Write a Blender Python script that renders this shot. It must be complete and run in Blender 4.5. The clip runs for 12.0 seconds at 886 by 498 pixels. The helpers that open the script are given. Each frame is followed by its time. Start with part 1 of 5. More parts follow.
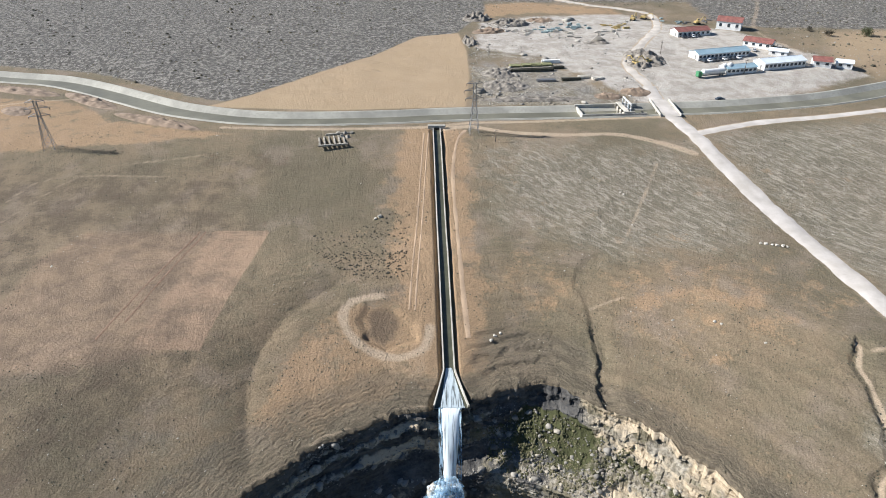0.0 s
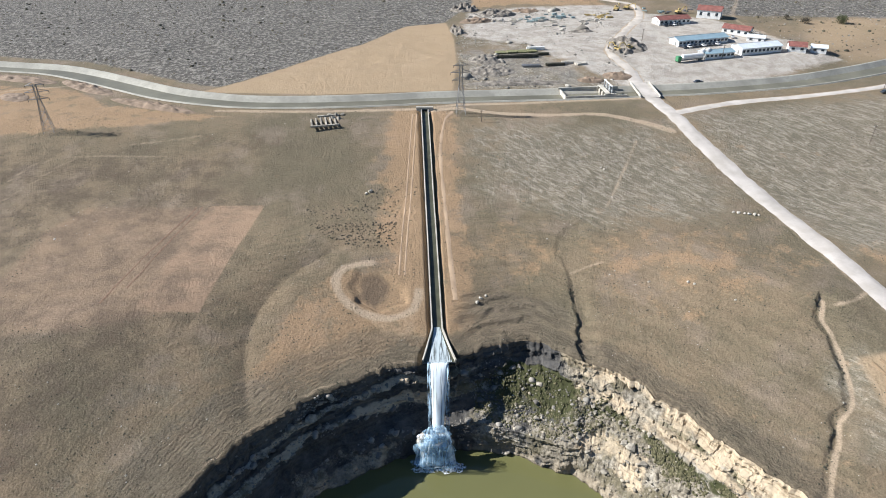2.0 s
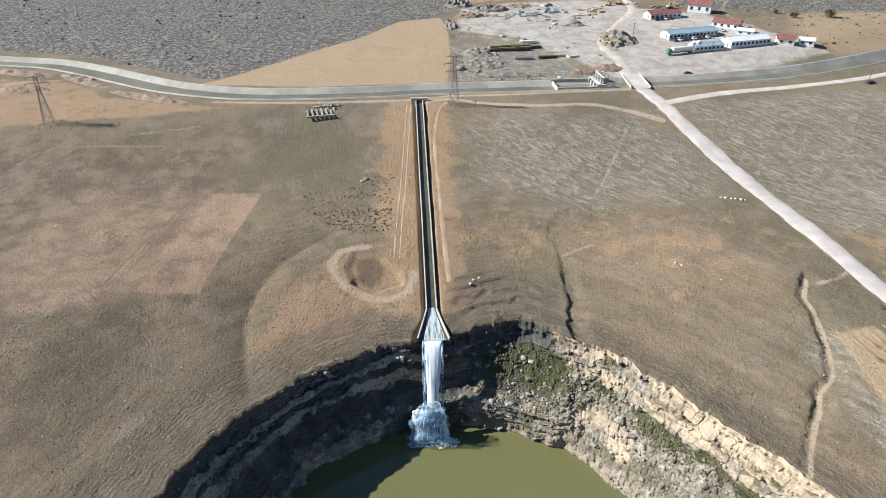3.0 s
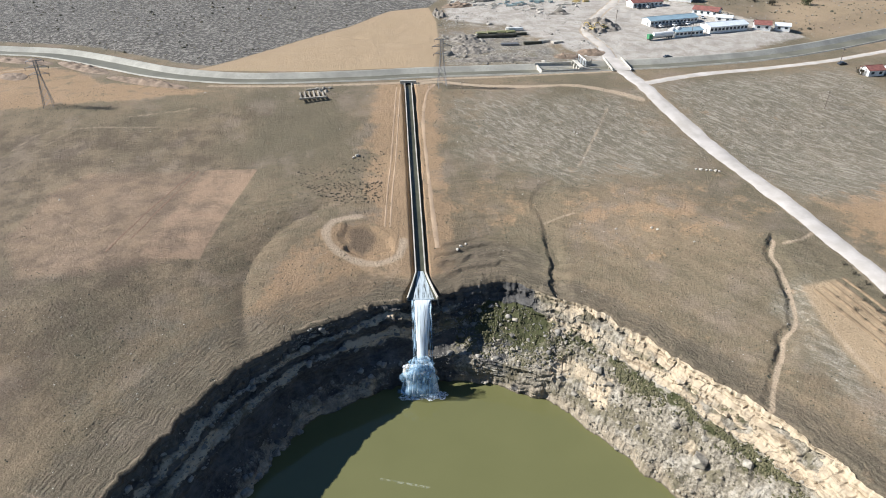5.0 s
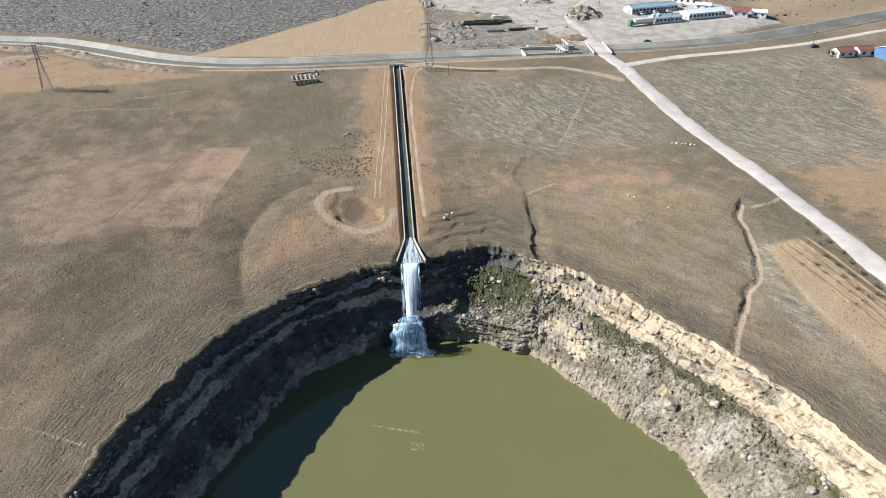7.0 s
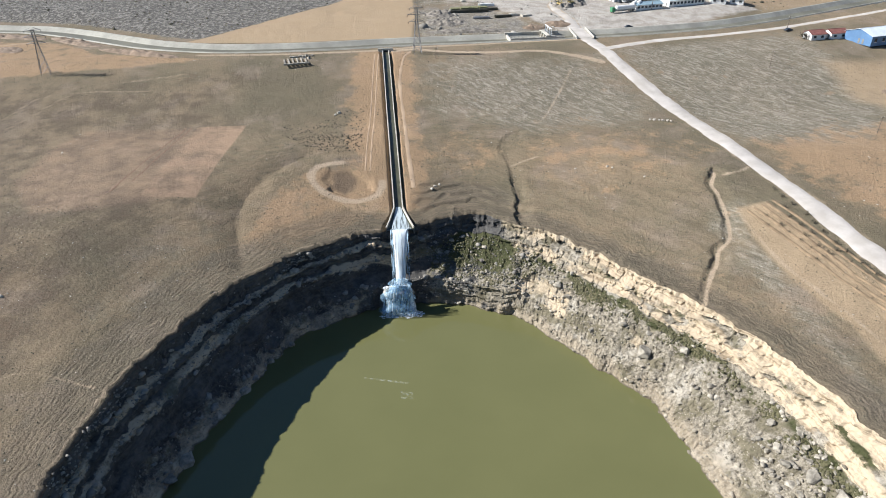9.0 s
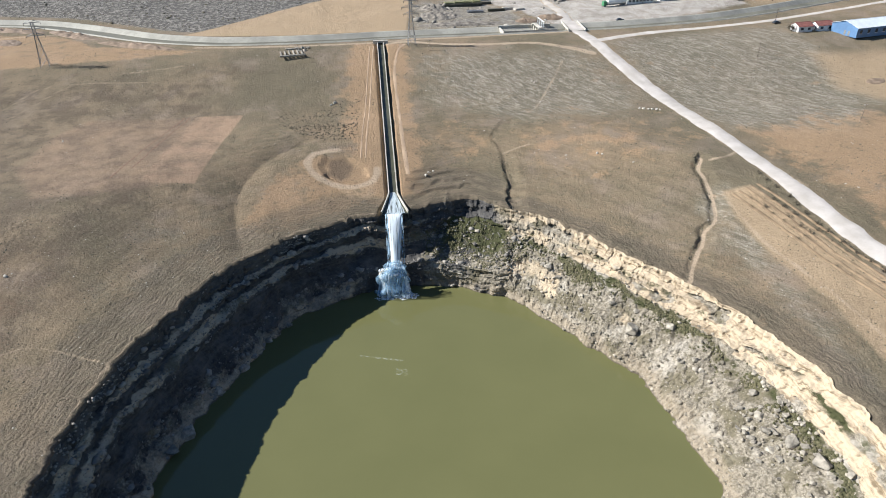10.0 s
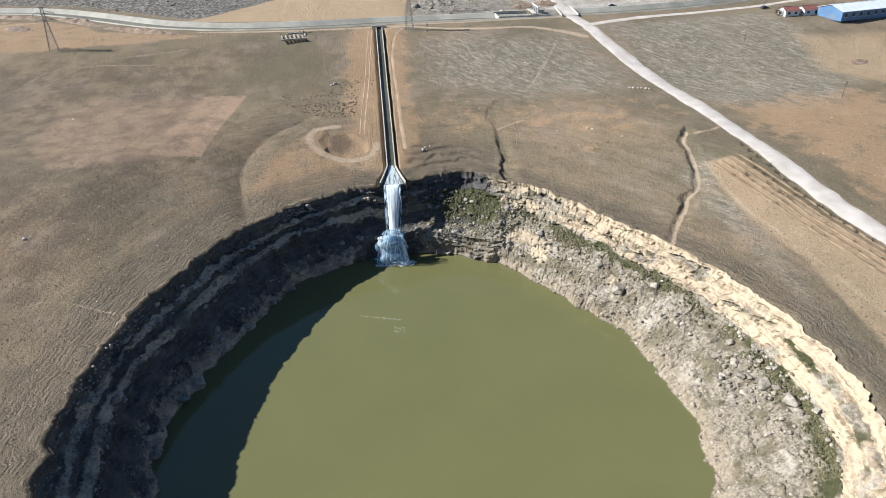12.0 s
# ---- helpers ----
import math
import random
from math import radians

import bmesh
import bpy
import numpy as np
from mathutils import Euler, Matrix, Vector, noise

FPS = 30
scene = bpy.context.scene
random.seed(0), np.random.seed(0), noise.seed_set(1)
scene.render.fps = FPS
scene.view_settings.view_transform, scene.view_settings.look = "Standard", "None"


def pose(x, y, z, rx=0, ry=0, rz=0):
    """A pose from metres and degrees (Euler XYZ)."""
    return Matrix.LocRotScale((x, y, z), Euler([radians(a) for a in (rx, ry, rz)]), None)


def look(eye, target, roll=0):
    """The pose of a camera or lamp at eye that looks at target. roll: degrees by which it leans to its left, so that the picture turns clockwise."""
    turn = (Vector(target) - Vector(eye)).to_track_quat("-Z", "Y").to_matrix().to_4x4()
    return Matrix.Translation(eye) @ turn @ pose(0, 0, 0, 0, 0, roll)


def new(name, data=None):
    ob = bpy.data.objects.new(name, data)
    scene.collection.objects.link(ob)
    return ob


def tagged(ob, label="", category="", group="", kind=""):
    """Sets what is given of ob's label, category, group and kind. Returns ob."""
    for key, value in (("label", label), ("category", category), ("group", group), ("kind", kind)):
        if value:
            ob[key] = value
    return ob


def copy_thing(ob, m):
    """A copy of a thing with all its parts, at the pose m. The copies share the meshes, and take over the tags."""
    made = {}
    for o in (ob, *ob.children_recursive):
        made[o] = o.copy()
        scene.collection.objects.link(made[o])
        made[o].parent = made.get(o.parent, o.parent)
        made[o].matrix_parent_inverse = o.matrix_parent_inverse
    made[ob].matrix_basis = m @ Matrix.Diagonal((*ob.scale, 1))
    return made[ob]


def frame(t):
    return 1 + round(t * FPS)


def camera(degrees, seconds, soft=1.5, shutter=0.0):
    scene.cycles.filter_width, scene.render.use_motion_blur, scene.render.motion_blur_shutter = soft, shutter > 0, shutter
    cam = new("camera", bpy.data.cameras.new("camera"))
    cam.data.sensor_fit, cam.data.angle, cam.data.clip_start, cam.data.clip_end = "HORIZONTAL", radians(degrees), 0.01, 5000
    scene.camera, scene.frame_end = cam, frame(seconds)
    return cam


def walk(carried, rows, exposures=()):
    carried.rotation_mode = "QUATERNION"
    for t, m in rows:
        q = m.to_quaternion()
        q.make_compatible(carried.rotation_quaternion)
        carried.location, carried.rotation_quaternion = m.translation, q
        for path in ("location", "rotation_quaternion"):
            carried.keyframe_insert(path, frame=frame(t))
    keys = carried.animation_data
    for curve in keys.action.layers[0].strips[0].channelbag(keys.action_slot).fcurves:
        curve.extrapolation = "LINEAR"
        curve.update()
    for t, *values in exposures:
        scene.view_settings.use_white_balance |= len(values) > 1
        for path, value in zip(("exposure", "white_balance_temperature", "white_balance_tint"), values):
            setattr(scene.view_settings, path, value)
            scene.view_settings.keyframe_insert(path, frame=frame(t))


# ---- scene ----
cam = camera(69.5, 12.0, 0.95)
METRES, EYE, TILT, LEAN, TURN = 84.0, 115.0, -31.0, 0.0, 0.0
ROWS = [
    (0.0, 0.0, 0.0, 0.0, -0.0, -0.0, -0.0),
    (0.5, 0.0038, -0.0262, -0.029, -0.18, 0.03, 0.14),
    (1.0, 0.0086, -0.0536, -0.0579, -0.32, 0.04, 0.3),
    (1.5, 0.0119, -0.0806, -0.0874, -0.51, 0.06, 0.42),
    (2.0, 0.0163, -0.1084, -0.117, -0.67, 0.07, 0.56),
    (2.5, 0.0193, -0.1364, -0.1475, -0.83, 0.08, 0.67),
    (3.0, 0.0232, -0.1646, -0.1773, -0.99, 0.09, 0.81),
    (5.0, 0.0359, -0.2797, -0.3, -1.63, 0.11, 1.39),
    (5.5, 0.0388, -0.3087, -0.3309, -1.81, 0.12, 1.53),
    (6.0, 0.0425, -0.3379, -0.3615, -1.96, 0.11, 1.68),
    (6.5, 0.0437, -0.3665, -0.3928, -2.17, 0.11, 1.79),
    (7.0, 0.0467, -0.3958, -0.4239, -2.32, 0.11, 1.94),
    (9.0, 0.0565, -0.5136, -0.5489, -2.98, 0.08, 2.46),
    (9.5, 0.0588, -0.5426, -0.5804, -3.14, 0.07, 2.56),
    (10.0, 0.0607, -0.572, -0.6116, -3.3, 0.06, 2.67),
    (10.5, 0.0624, -0.6013, -0.6431, -3.31, 0.03, 2.72),
    (11.0, 0.0627, -0.6294, -0.6745, -3.32, -0.03, 2.77),
    (11.5, 0.0632, -0.6565, -0.7026, -3.32, -0.08, 2.81),
    (12.0, 0.0629, -0.6831, -0.7267, -3.32, -0.12, 2.84),
]
walk(cam, [(t, pose(0, 0, EYE, TILT, LEAN, TURN) @ pose(METRES * x, METRES * y, METRES * z, 90 + pitch, roll, yaw)) for t, x, y, z, yaw, pitch, roll in ROWS], ((0.0, 0.92, 6150, 10), (12.0, 0.92, 6150, 10)))

# ---- world, sun ----
SUN_AZ, SUN_EL = 172.0, 35.0
world = bpy.data.worlds.new("sky")
scene.world = world
world.use_nodes = True
wn = world.node_tree
sky = wn.nodes.new("ShaderNodeTexSky")
sky.sky_type = "NISHITA"
sky.sun_disc = False
sky.sun_elevation = radians(SUN_EL)
sky.sun_rotation = radians(90 - SUN_AZ)
sky.air_density, sky.dust_density, sky.ozone_density = 1.0, 0.0, 5.0
wn.links.new(sky.outputs[0], wn.nodes["Background"].inputs[0])
wn.nodes["Background"].inputs[1].default_value = 0.052
sun_data = bpy.data.lights.new("sun", "SUN")
sun_data.energy, sun_data.angle, sun_data.color = 5.1, radians(0.53), (1.0, 0.965, 0.905)
sun = new("sun", sun_data)
sun_dir = Vector((math.cos(radians(SUN_AZ)) * math.cos(radians(SUN_EL)), math.sin(radians(SUN_AZ)) * math.cos(radians(SUN_EL)), math.sin(radians(SUN_EL))))
sun.matrix_basis = look(sun_dir * 600, (0, 0, 0))

# ---- noise and plan functions ----
rng = np.random.default_rng(7)


def lattice(i, j, k):
    h = (i * 374761393 + j * 668265263 + k * 2147483647 + 144665) & 0xFFFFFFFF
    h = ((h ^ (h >> 13)) * 1274126177) & 0xFFFFFFFF
    h = ((h ^ (h >> 16)) * 2246822519) & 0xFFFFFFFF
    return ((h ^ (h >> 15)) & 0xFFFF) / 32767.5 - 1.0


def value_noise(x, y, z):
    x, y, z = np.broadcast_arrays(np.asarray(x, float), np.asarray(y, float), np.asarray(z, float))
    i, j, k = (np.floor(a).astype(np.int64) for a in (x, y, z))
    u, v, w = x - i, y - j, z - k
    u, v, w = (a * a * (3 - 2 * a) for a in (u, v, w))
    total = 0
    for a in (0, 1):
        for b in (0, 1):
            for c in (0, 1):
                total = total + lattice(i + a, j + b, k + c) * (u if a else 1 - u) * (v if b else 1 - v) * (w if c else 1 - w)
    return total


def fbm(x, y, z=0.0, octaves=4):
    total, amp = 0, 0.5
    for o in range(octaves):
        total = total + amp * value_noise(np.asarray(x) * 2**o + 17 * o, np.asarray(y) * 2**o + 5 * o, np.asarray(z) * 2**o)
        amp *= 0.5
    return total


def smooth(u):
    v = np.clip(u, 0, 1)
    return v * v * (3 - 2 * v)


CX, CY, WATER = 14.0, 35.0, -20.6
RIM = [79.75, 0.48, -1.37, -1.15, -1.1, 0.5, -4.93, 0.05, -0.78, 0.92, -0.41, -0.71, 0.06, -0.79, 0.34]
SHORE = [61.99, -4.83, 1.01, -1.59, -1.81, 0.33, -2.93, 0.46, 0.6, -0.43, -0.52, 0.35, 0.31, -0.65, 0.05]


def harmonic(c, th):
    return c[0] + sum(c[2 * k - 1] * np.cos(k * th) + c[2 * k] * np.sin(k * th) for k in range(1, 8))


def rim_base(th):
    """The rim with the jutting lip and the hollow beside it."""
    d = np.degrees(np.mod(th + math.pi, 2 * math.pi) - math.pi)
    return harmonic(RIM, th) + 3.4 * np.exp(-(((d - 82.5) / 5) ** 2)) - 2.0 * np.exp(-(((d - 98) / 5) ** 2))


def rim_radius(th):
    r = rim_base(th)
    bx, by = CX + r * np.cos(th), CY + r * np.sin(th)
    calm = 1 - 0.85 * np.exp(-(((bx - 1.5) / 7) ** 2)) * (by > 60)
    return r + calm * (1.5 * fbm(bx / 5, by / 5, 3.0) + 0.8 * fbm(bx / 1.3, by / 1.3, 9.0))


def shore_radius(th):
    r = harmonic(SHORE, th)
    bx, by = CX + r * np.cos(th), CY + r * np.sin(th)
    return r + 2.6 * fbm(bx / 7, by / 7, 21.0) + 0.5 * fbm(bx / 1.8, by / 1.8, 31.0)


def curve_points(points, step):
    """A smooth line through plan points, cut into even steps."""
    p = np.array(points, float)
    ext = np.vstack([2 * p[0] - p[1], p, 2 * p[-1] - p[-2]])
    out = []
    for a, b, c, d in zip(ext[:-3], ext[1:-2], ext[2:-1], ext[3:]):
        n = max(2, int(np.hypot(*(c - b)[:2]) / step))
        for s in np.arange(n) / n:
            out.append(0.5 * ((2 * b) + (c - a) * s + (2 * a - 5 * b + 4 * c - d) * s**2 + (3 * b - a - 3 * c + d) * s**3))
    out.append(p[-1])
    return np.array(out)


def line_distance(x, y, pts):
    """Distance to a polyline, and the signed distance (positive to its right)."""
    best, signed = np.full(np.shape(x), 1e9), np.zeros(np.shape(x))
    for (ax, ay), (bx, by) in zip(pts[:-1, :2], pts[1:, :2]):
        dx, dy = bx - ax, by - ay
        s = np.clip(((x - ax) * dx + (y - ay) * dy) / (dx * dx + dy * dy), 0, 1)
        d = np.hypot(x - ax - s * dx, y - ay - s * dy)
        near = d < best
        best = np.where(near, d, best)
        signed = np.where(near, np.where((x - ax) * dy - (y - ay) * dx > 0, d, -d), signed)
    return best, signed


def inside(x, y, poly, soft=1.5):
    """1 inside a polygon, 0 outside, with a soft edge."""
    p = np.array(poly + poly[:1], float)
    d, _ = line_distance(x, y, p)
    odd = np.zeros(np.shape(x), bool)
    for (ax, ay), (bx, by) in zip(p[:-1], p[1:]):
        if ay != by:
            odd ^= ((ay > y) != (by > y)) & (x < (bx - ax) * (y - ay) / (by - ay) + ax)
    return smooth(0.5 + np.where(odd, d, -d) / (2 * soft))


CANAL = curve_points([(-420, 372), (-300, 340), (-223, 321), (-192, 314), (-169, 303), (-143, 287), (-120, 273), (-100, 265), (-80, 260), (-54, 259), (-22, 261), (0, 264), (28, 266), (63, 268), (100, 272), (126, 275), (172, 285), (212, 301), (250, 320), (330, 362), (420, 415)], 3.0)
CANAL_CREST = 23.4
ROAD = [(98, 300), (97, 272), (99, 250), (102, 230), (107, 215), (112, 199), (116, 186), (118.5, 172), (120, 157), (122, 141), (124, 112), (129, 84), (136, 58), (146, 30), (160, 0), (185, -60)]
CHUTE_TOP, CHUTE_FLARE, CHUTE_LIP = (-2.6, 246.0), (1.6, 127.0), (1.5, 114.6)
GULLY_A = curve_points([(46, 169), (41.5, 165), (39.2, 159.5), (39.9, 153), (41.2, 145.5), (40.5, 137.5), (41, 130), (39.6, 121), (40, 112)], 2.0)
GULLY_B = curve_points([(104, 126), (100.5, 120), (100.3, 114), (98.9, 104.5), (96.2, 95), (91.5, 91), (88.6, 85.5), (85.5, 81.5), (81, 74), (79, 70)], 1.5)
GULLY_C = curve_points([(-31, 157), (-43, 143), (-48, 130), (-48.5, 119), (-46.5, 108), (-43, 96)], 3.0)
SPUR = curve_points([(108, 124), (113, 125), (119, 129)], 2.0)
SCARP = [(8, 118), (7.5, 133), (10, 141), (22, 142), (33, 140), (39, 134), (40, 118), (30, 112), (16, 112)]
HOLLOW = [(-21.6, 148.3), (-23.4, 142.3), (-20.8, 136), (-15.3, 133.6), (-7.3, 137.2), (-8, 142), (-14, 147)]
HOLLOW_FACE = [(-21, 137.5), (-15.4, 134.4), (-7.3, 137.6), (-7, 136.2), (-15.3, 132.8), (-21.6, 136)]


def rim_gap(x, y):
    th = np.arctan2(y - CY, x - CX)
    return np.hypot(x - CX, y - CY) - rim_radius(th)


def hill(x, y):
    """The broad shape of the land."""
    th = np.arctan2(y - CY, x - CX)
    d = np.hypot(x - CX, y - CY) - harmonic(RIM, th)
    z = 0.9 + 10 * smooth(d / 62) * smooth((y - 20) / 100) + 12.3 * smooth((y - 176) / 72) + 4 * np.clip(y - 250, 0, 130) / 100
    return z + 0.02 * np.clip(y - 380, 0, 4000) + 14 * smooth((y - 420) / 900) * (1 + fbm(x / 300, y / 300, 2.0))


def chute_x(y):
    return CHUTE_FLARE[0] + (CHUTE_TOP[0] - CHUTE_FLARE[0]) * (np.clip(y, 114, 246) - CHUTE_FLARE[1]) / (CHUTE_TOP[1] - CHUTE_FLARE[1])


def land(x, y):
    """Height of the ground."""
    x, y = np.asarray(x, float), np.asarray(y, float)
    z = hill(x, y)
    z = z + 0.7 * fbm(x / 26, y / 26, 1.0, 3) + 0.22 * fbm(x / 4, y / 4, 4.0, 3)
    near = (np.abs(x) < 700) & (y > 200) & (y < 460)
    d, _ = line_distance(x, y, CANAL[::3])
    flat = smooth((34 - d) / 24)
    z = z * (1 - flat) + (CANAL_CREST - 0.1) * flat
    z = z - 4.5 * smooth((7.6 - d) / 1.5)
    for line, depth, width in ((GULLY_A, 1.2, 6.0), (GULLY_B, 0.95, 6.0)):
        g, s = line_distance(x, y, line)
        s = -s + 1.0 * fbm(x / 3, y / 3, 8.0)
        z = z - depth * (0.25 + 0.9 * smooth((150 - y) / 18) if depth > 1.0 else 0.45 + 0.55 * smooth((y - 78) / 10)) * (0.8 + 0.7 * fbm(x / 5, y / 5, 19.0)) * smooth((s + 0.7) / 1.4) * smooth((width - s) / (width - 1.5)) * (g < width + 2)
    g, s = line_distance(x, y, GULLY_C)
    z = z - 0.8 * np.exp(-((g / 5.0) ** 2)) - 0.28 * np.exp(-(((g + 0.8 * fbm(x / 3, y / 3, 8.0)) / 1.3) ** 2))
    scarp = inside(x, y, SCARP, 2.5)
    level = z / 0.85 + 0.5 * fbm(x / 7, y / 7, 41.0, 3)
    z = z + 1.0 * scarp * (smooth(((level % 1.0) - 0.5) / 0.4) - (level % 1.0)) * 0.85
    z = z - 0.9 * inside(x, y, HOLLOW, 1.6) - 0.5 * inside(x, y, HOLLOW_FACE, 0.8)
    dx = np.abs(x - chute_x(y))
    along = smooth((y - 112) / 2) * smooth((249 - y) / 3)
    z = z - 1.5 * smooth((2.9 - dx) / 0.9) * along
    flare = 2.2 + 3.6 * smooth((127 - y) / 12)
    z = z - 1.5 * smooth((flare - dx) / 0.9) * smooth((128 - y) / 2) * smooth((y - 100) / 2)
    return z


# ---- material helpers ----
def material(name):
    m = bpy.data.materials.new(name)
    m.use_nodes = True
    return m, m.node_tree, m.node_tree.nodes["Principled BSDF"]


def add(tree, kind, inputs=None, **props):
    n = tree.nodes.new(kind)
    for k, v in props.items():
        if k == "operation":
            n.operation = v
        elif k == "data_type":
            n.data_type = v
        elif k == "blend_type":
            n.blend_type = v
        elif k == "attribute_name":
            n.attribute_name = v
    for k, v in (inputs or {}).items():
        if isinstance(v, bpy.types.NodeSocket):
            tree.links.new(v, n.inputs[k])
        else:
            n.inputs[k].default_value = v
    return n


def rgb(c):
    return (*c, 1.0)


def mix(tree, fac, a, b, blend="MIX"):
    n = add(tree, "ShaderNodeMix", data_type="RGBA", blend_type=blend)
    for key, v in ((0, fac), (6, a), (7, b)):
        if isinstance(v, bpy.types.NodeSocket):
            tree.links.new(v, n.inputs[key])
        else:
            n.inputs[key].default_value = rgb(v) if isinstance(v, tuple) else v
    return n.outputs[2]


def math_node(tree, op, a, b=0.0):
    return add(tree, "ShaderNodeMath", {0: a, 1: b}, operation=op).outputs[0]


def ramp(tree, value, lo, hi):
    n = tree.nodes.new("ShaderNodeMapRange")
    n.interpolation_type = "SMOOTHSTEP"
    tree.links.new(value, n.inputs[0])
    n.inputs[1].default_value, n.inputs[2].default_value = lo, hi
    return n.outputs[0]


def position(tree, scale=(1, 1, 1), turn=0.0):
    co = add(tree, "ShaderNodeNewGeometry").outputs["Position"]
    turned = add(tree, "ShaderNodeMapping", {"Vector": co})
    turned.inputs["Rotation"].default_value = (0, 0, turn)
    mp = add(tree, "ShaderNodeMapping", {"Vector": turned.outputs[0]})
    mp.inputs["Scale"].default_value = scale
    return mp.outputs[0]


def noise_tex(tree, vec, scale, detail=4, rough=0.55):
    return add(tree, "ShaderNodeTexNoise", {"Vector": vec, "Scale": scale, "Detail": detail, "Roughness": rough}).outputs["Fac"]


def plain(name, colour, rough=0.8, metal=0.0, vary=0.25, scale=1.5, bump=0.0, random_by_object=0.0):
    """A worn surface of one colour with stains at two sizes."""
    m, t, b = material(name)
    co = add(t, "ShaderNodeTexCoord").outputs["Object"]
    n1, n2 = noise_tex(t, co, scale), noise_tex(t, co, scale * 9, 3)
    dark = tuple(c * (1 - vary) for c in colour)
    light = tuple(min(1, c * (1 + vary * 0.6)) for c in colour)
    col = mix(t, ramp(t, n1, 0.3, 0.7), dark, light)
    col = mix(t, math_node(t, "MULTIPLY", ramp(t, n2, 0.45, 0.75), 0.35), col, tuple(c * 0.6 for c in colour))
    if random_by_object:
        info = add(t, "ShaderNodeObjectInfo").outputs["Random"]
        hsv = add(t, "ShaderNodeHueSaturation", {"Color": col})
        v = add(t, "ShaderNodeMapRange", {0: info, 3: 1 - random_by_object, 4: 1 + random_by_object}).outputs[0]
        t.links.new(v, hsv.inputs["Value"])
        col = hsv.outputs[0]
    t.links.new(col, b.inputs["Base Color"])
    b.inputs["Roughness"].default_value, b.inputs["Metallic"].default_value = rough, metal
    if bump:
        bp = add(t, "ShaderNodeBump", {"Height": n2, "Strength": bump, "Distance": 0.1})
        t.links.new(bp.outputs[0], b.inputs["Normal"])
    return m


def ground_material():
    m, t, b = material("steppe_soil")
    p = position(t)
    broad, mid, fine = noise_tex(t, p, 0.022, 5), noise_tex(t, p, 0.13, 5, 0.6), noise_tex(t, p, 1.1, 6, 0.7)
    warp = add(t, "ShaderNodeTexNoise", {"Vector": position(t, (0.16, 0.62, 1.0), 0.85), "Scale": 1.0, "Detail": 7, "Roughness": 0.72, "Distortion": 1.1})
    streak = warp.outputs["Fac"]
    m1 = add(t, "ShaderNodeAttribute", attribute_name="soil")
    m2 = add(t, "ShaderNodeAttribute", attribute_name="cover")
    m3 = add(t, "ShaderNodeAttribute", attribute_name="kinds")
    s1 = add(t, "ShaderNodeSeparateColor", {0: m1.outputs["Color"]}).outputs
    s2 = add(t, "ShaderNodeSeparateColor", {0: m2.outputs["Color"]}).outputs
    s3 = add(t, "ShaderNodeSeparateColor", {0: m3.outputs["Color"]}).outputs

    def ragged(sock, amount=0.5):
        n = math_node(t, "MULTIPLY", math_node(t, "SUBTRACT", mid, 0.5), amount * 2)
        f = math_node(t, "MULTIPLY", math_node(t, "SUBTRACT", fine, 0.5), amount)
        return ramp(t, math_node(t, "ADD", math_node(t, "ADD", sock, n), f), 0.25, 0.75)

    col = mix(t, ramp(t, broad, 0.35, 0.65), (0.163, 0.135, 0.090), (0.245, 0.185, 0.121))
    col = mix(t, math_node(t, "MULTIPLY", ramp(t, mid, 0.40, 0.68), 0.65), col, (0.152, 0.131, 0.086))
    col = mix(t, math_node(t, "MULTIPLY", ramp(t, noise_tex(t, position(t, (1, 1, 1), 1.1), 0.055, 6, 0.62), 0.50, 0.68), 0.55), col, (0.275, 0.215, 0.165))
    # grey stony plateau with pale streaks
    stony = ragged(s2[0], 0.45)
    pale = mix(t, ramp(t, streak, 0.42, 0.66), (0.178, 0.156, 0.116), (0.430, 0.382, 0.308))
    col = mix(t, math_node(t, "MULTIPLY", stony, 0.74), col, pale)
    # faint lines along the contours
    gap0 = add(t, "ShaderNodeAttribute", attribute_name="rim_gap").outputs["Fac"]
    arc0 = add(t, "ShaderNodeAttribute", attribute_name="arc").outputs["Fac"]
    lines = noise_tex(t, add(t, "ShaderNodeCombineXYZ", {0: math_node(t, "ADD", gap0, math_node(t, "MULTIPLY", mid, 5.0)), 1: math_node(t, "MULTIPLY", arc0, 0.12), 2: 0.0}).outputs[0], 0.55, 5, 0.65)
    col = mix(t, math_node(t, "MULTIPLY", ramp(t, gap0, 110.0, 30.0), 0.42), col, mix(t, ramp(t, lines, 0.36, 0.64), (0.68, 0.68, 0.66), (1.22, 1.2, 1.18)), "MULTIPLY")
    # bare orange soil
    col = mix(t, math_node(t, "MULTIPLY", ragged(s1[0], 1.1), 0.72), col, (0.385, 0.255, 0.150))
    # ploughed fields
    col = mix(t, math_node(t, "MULTIPLY", ragged(s1[1], 0.10), 0.90), col, mix(t, mid, (0.285, 0.192, 0.128), (0.355, 0.250, 0.168)))
    col = mix(t, math_node(t, "MULTIPLY", ragged(s1[2], 0.15), 0.92), col, mix(t, mid, (0.330, 0.238, 0.145), (0.395, 0.295, 0.190)))
    # dull brown patches; over the left land they paint in vignetting and shadow
    col = mix(t, math_node(t, "MULTIPLY", ragged(s2[1], 0.6), 0.75), col, (0.124, 0.094, 0.068))
    # gravel yard
    yard = mix(t, ramp(t, noise_tex(t, p, 0.16, 6, 0.7), 0.36, 0.62), (0.345, 0.305, 0.258), (0.485, 0.44, 0.385))
    col = mix(t, ragged(s2[2], 0.5), col, yard)
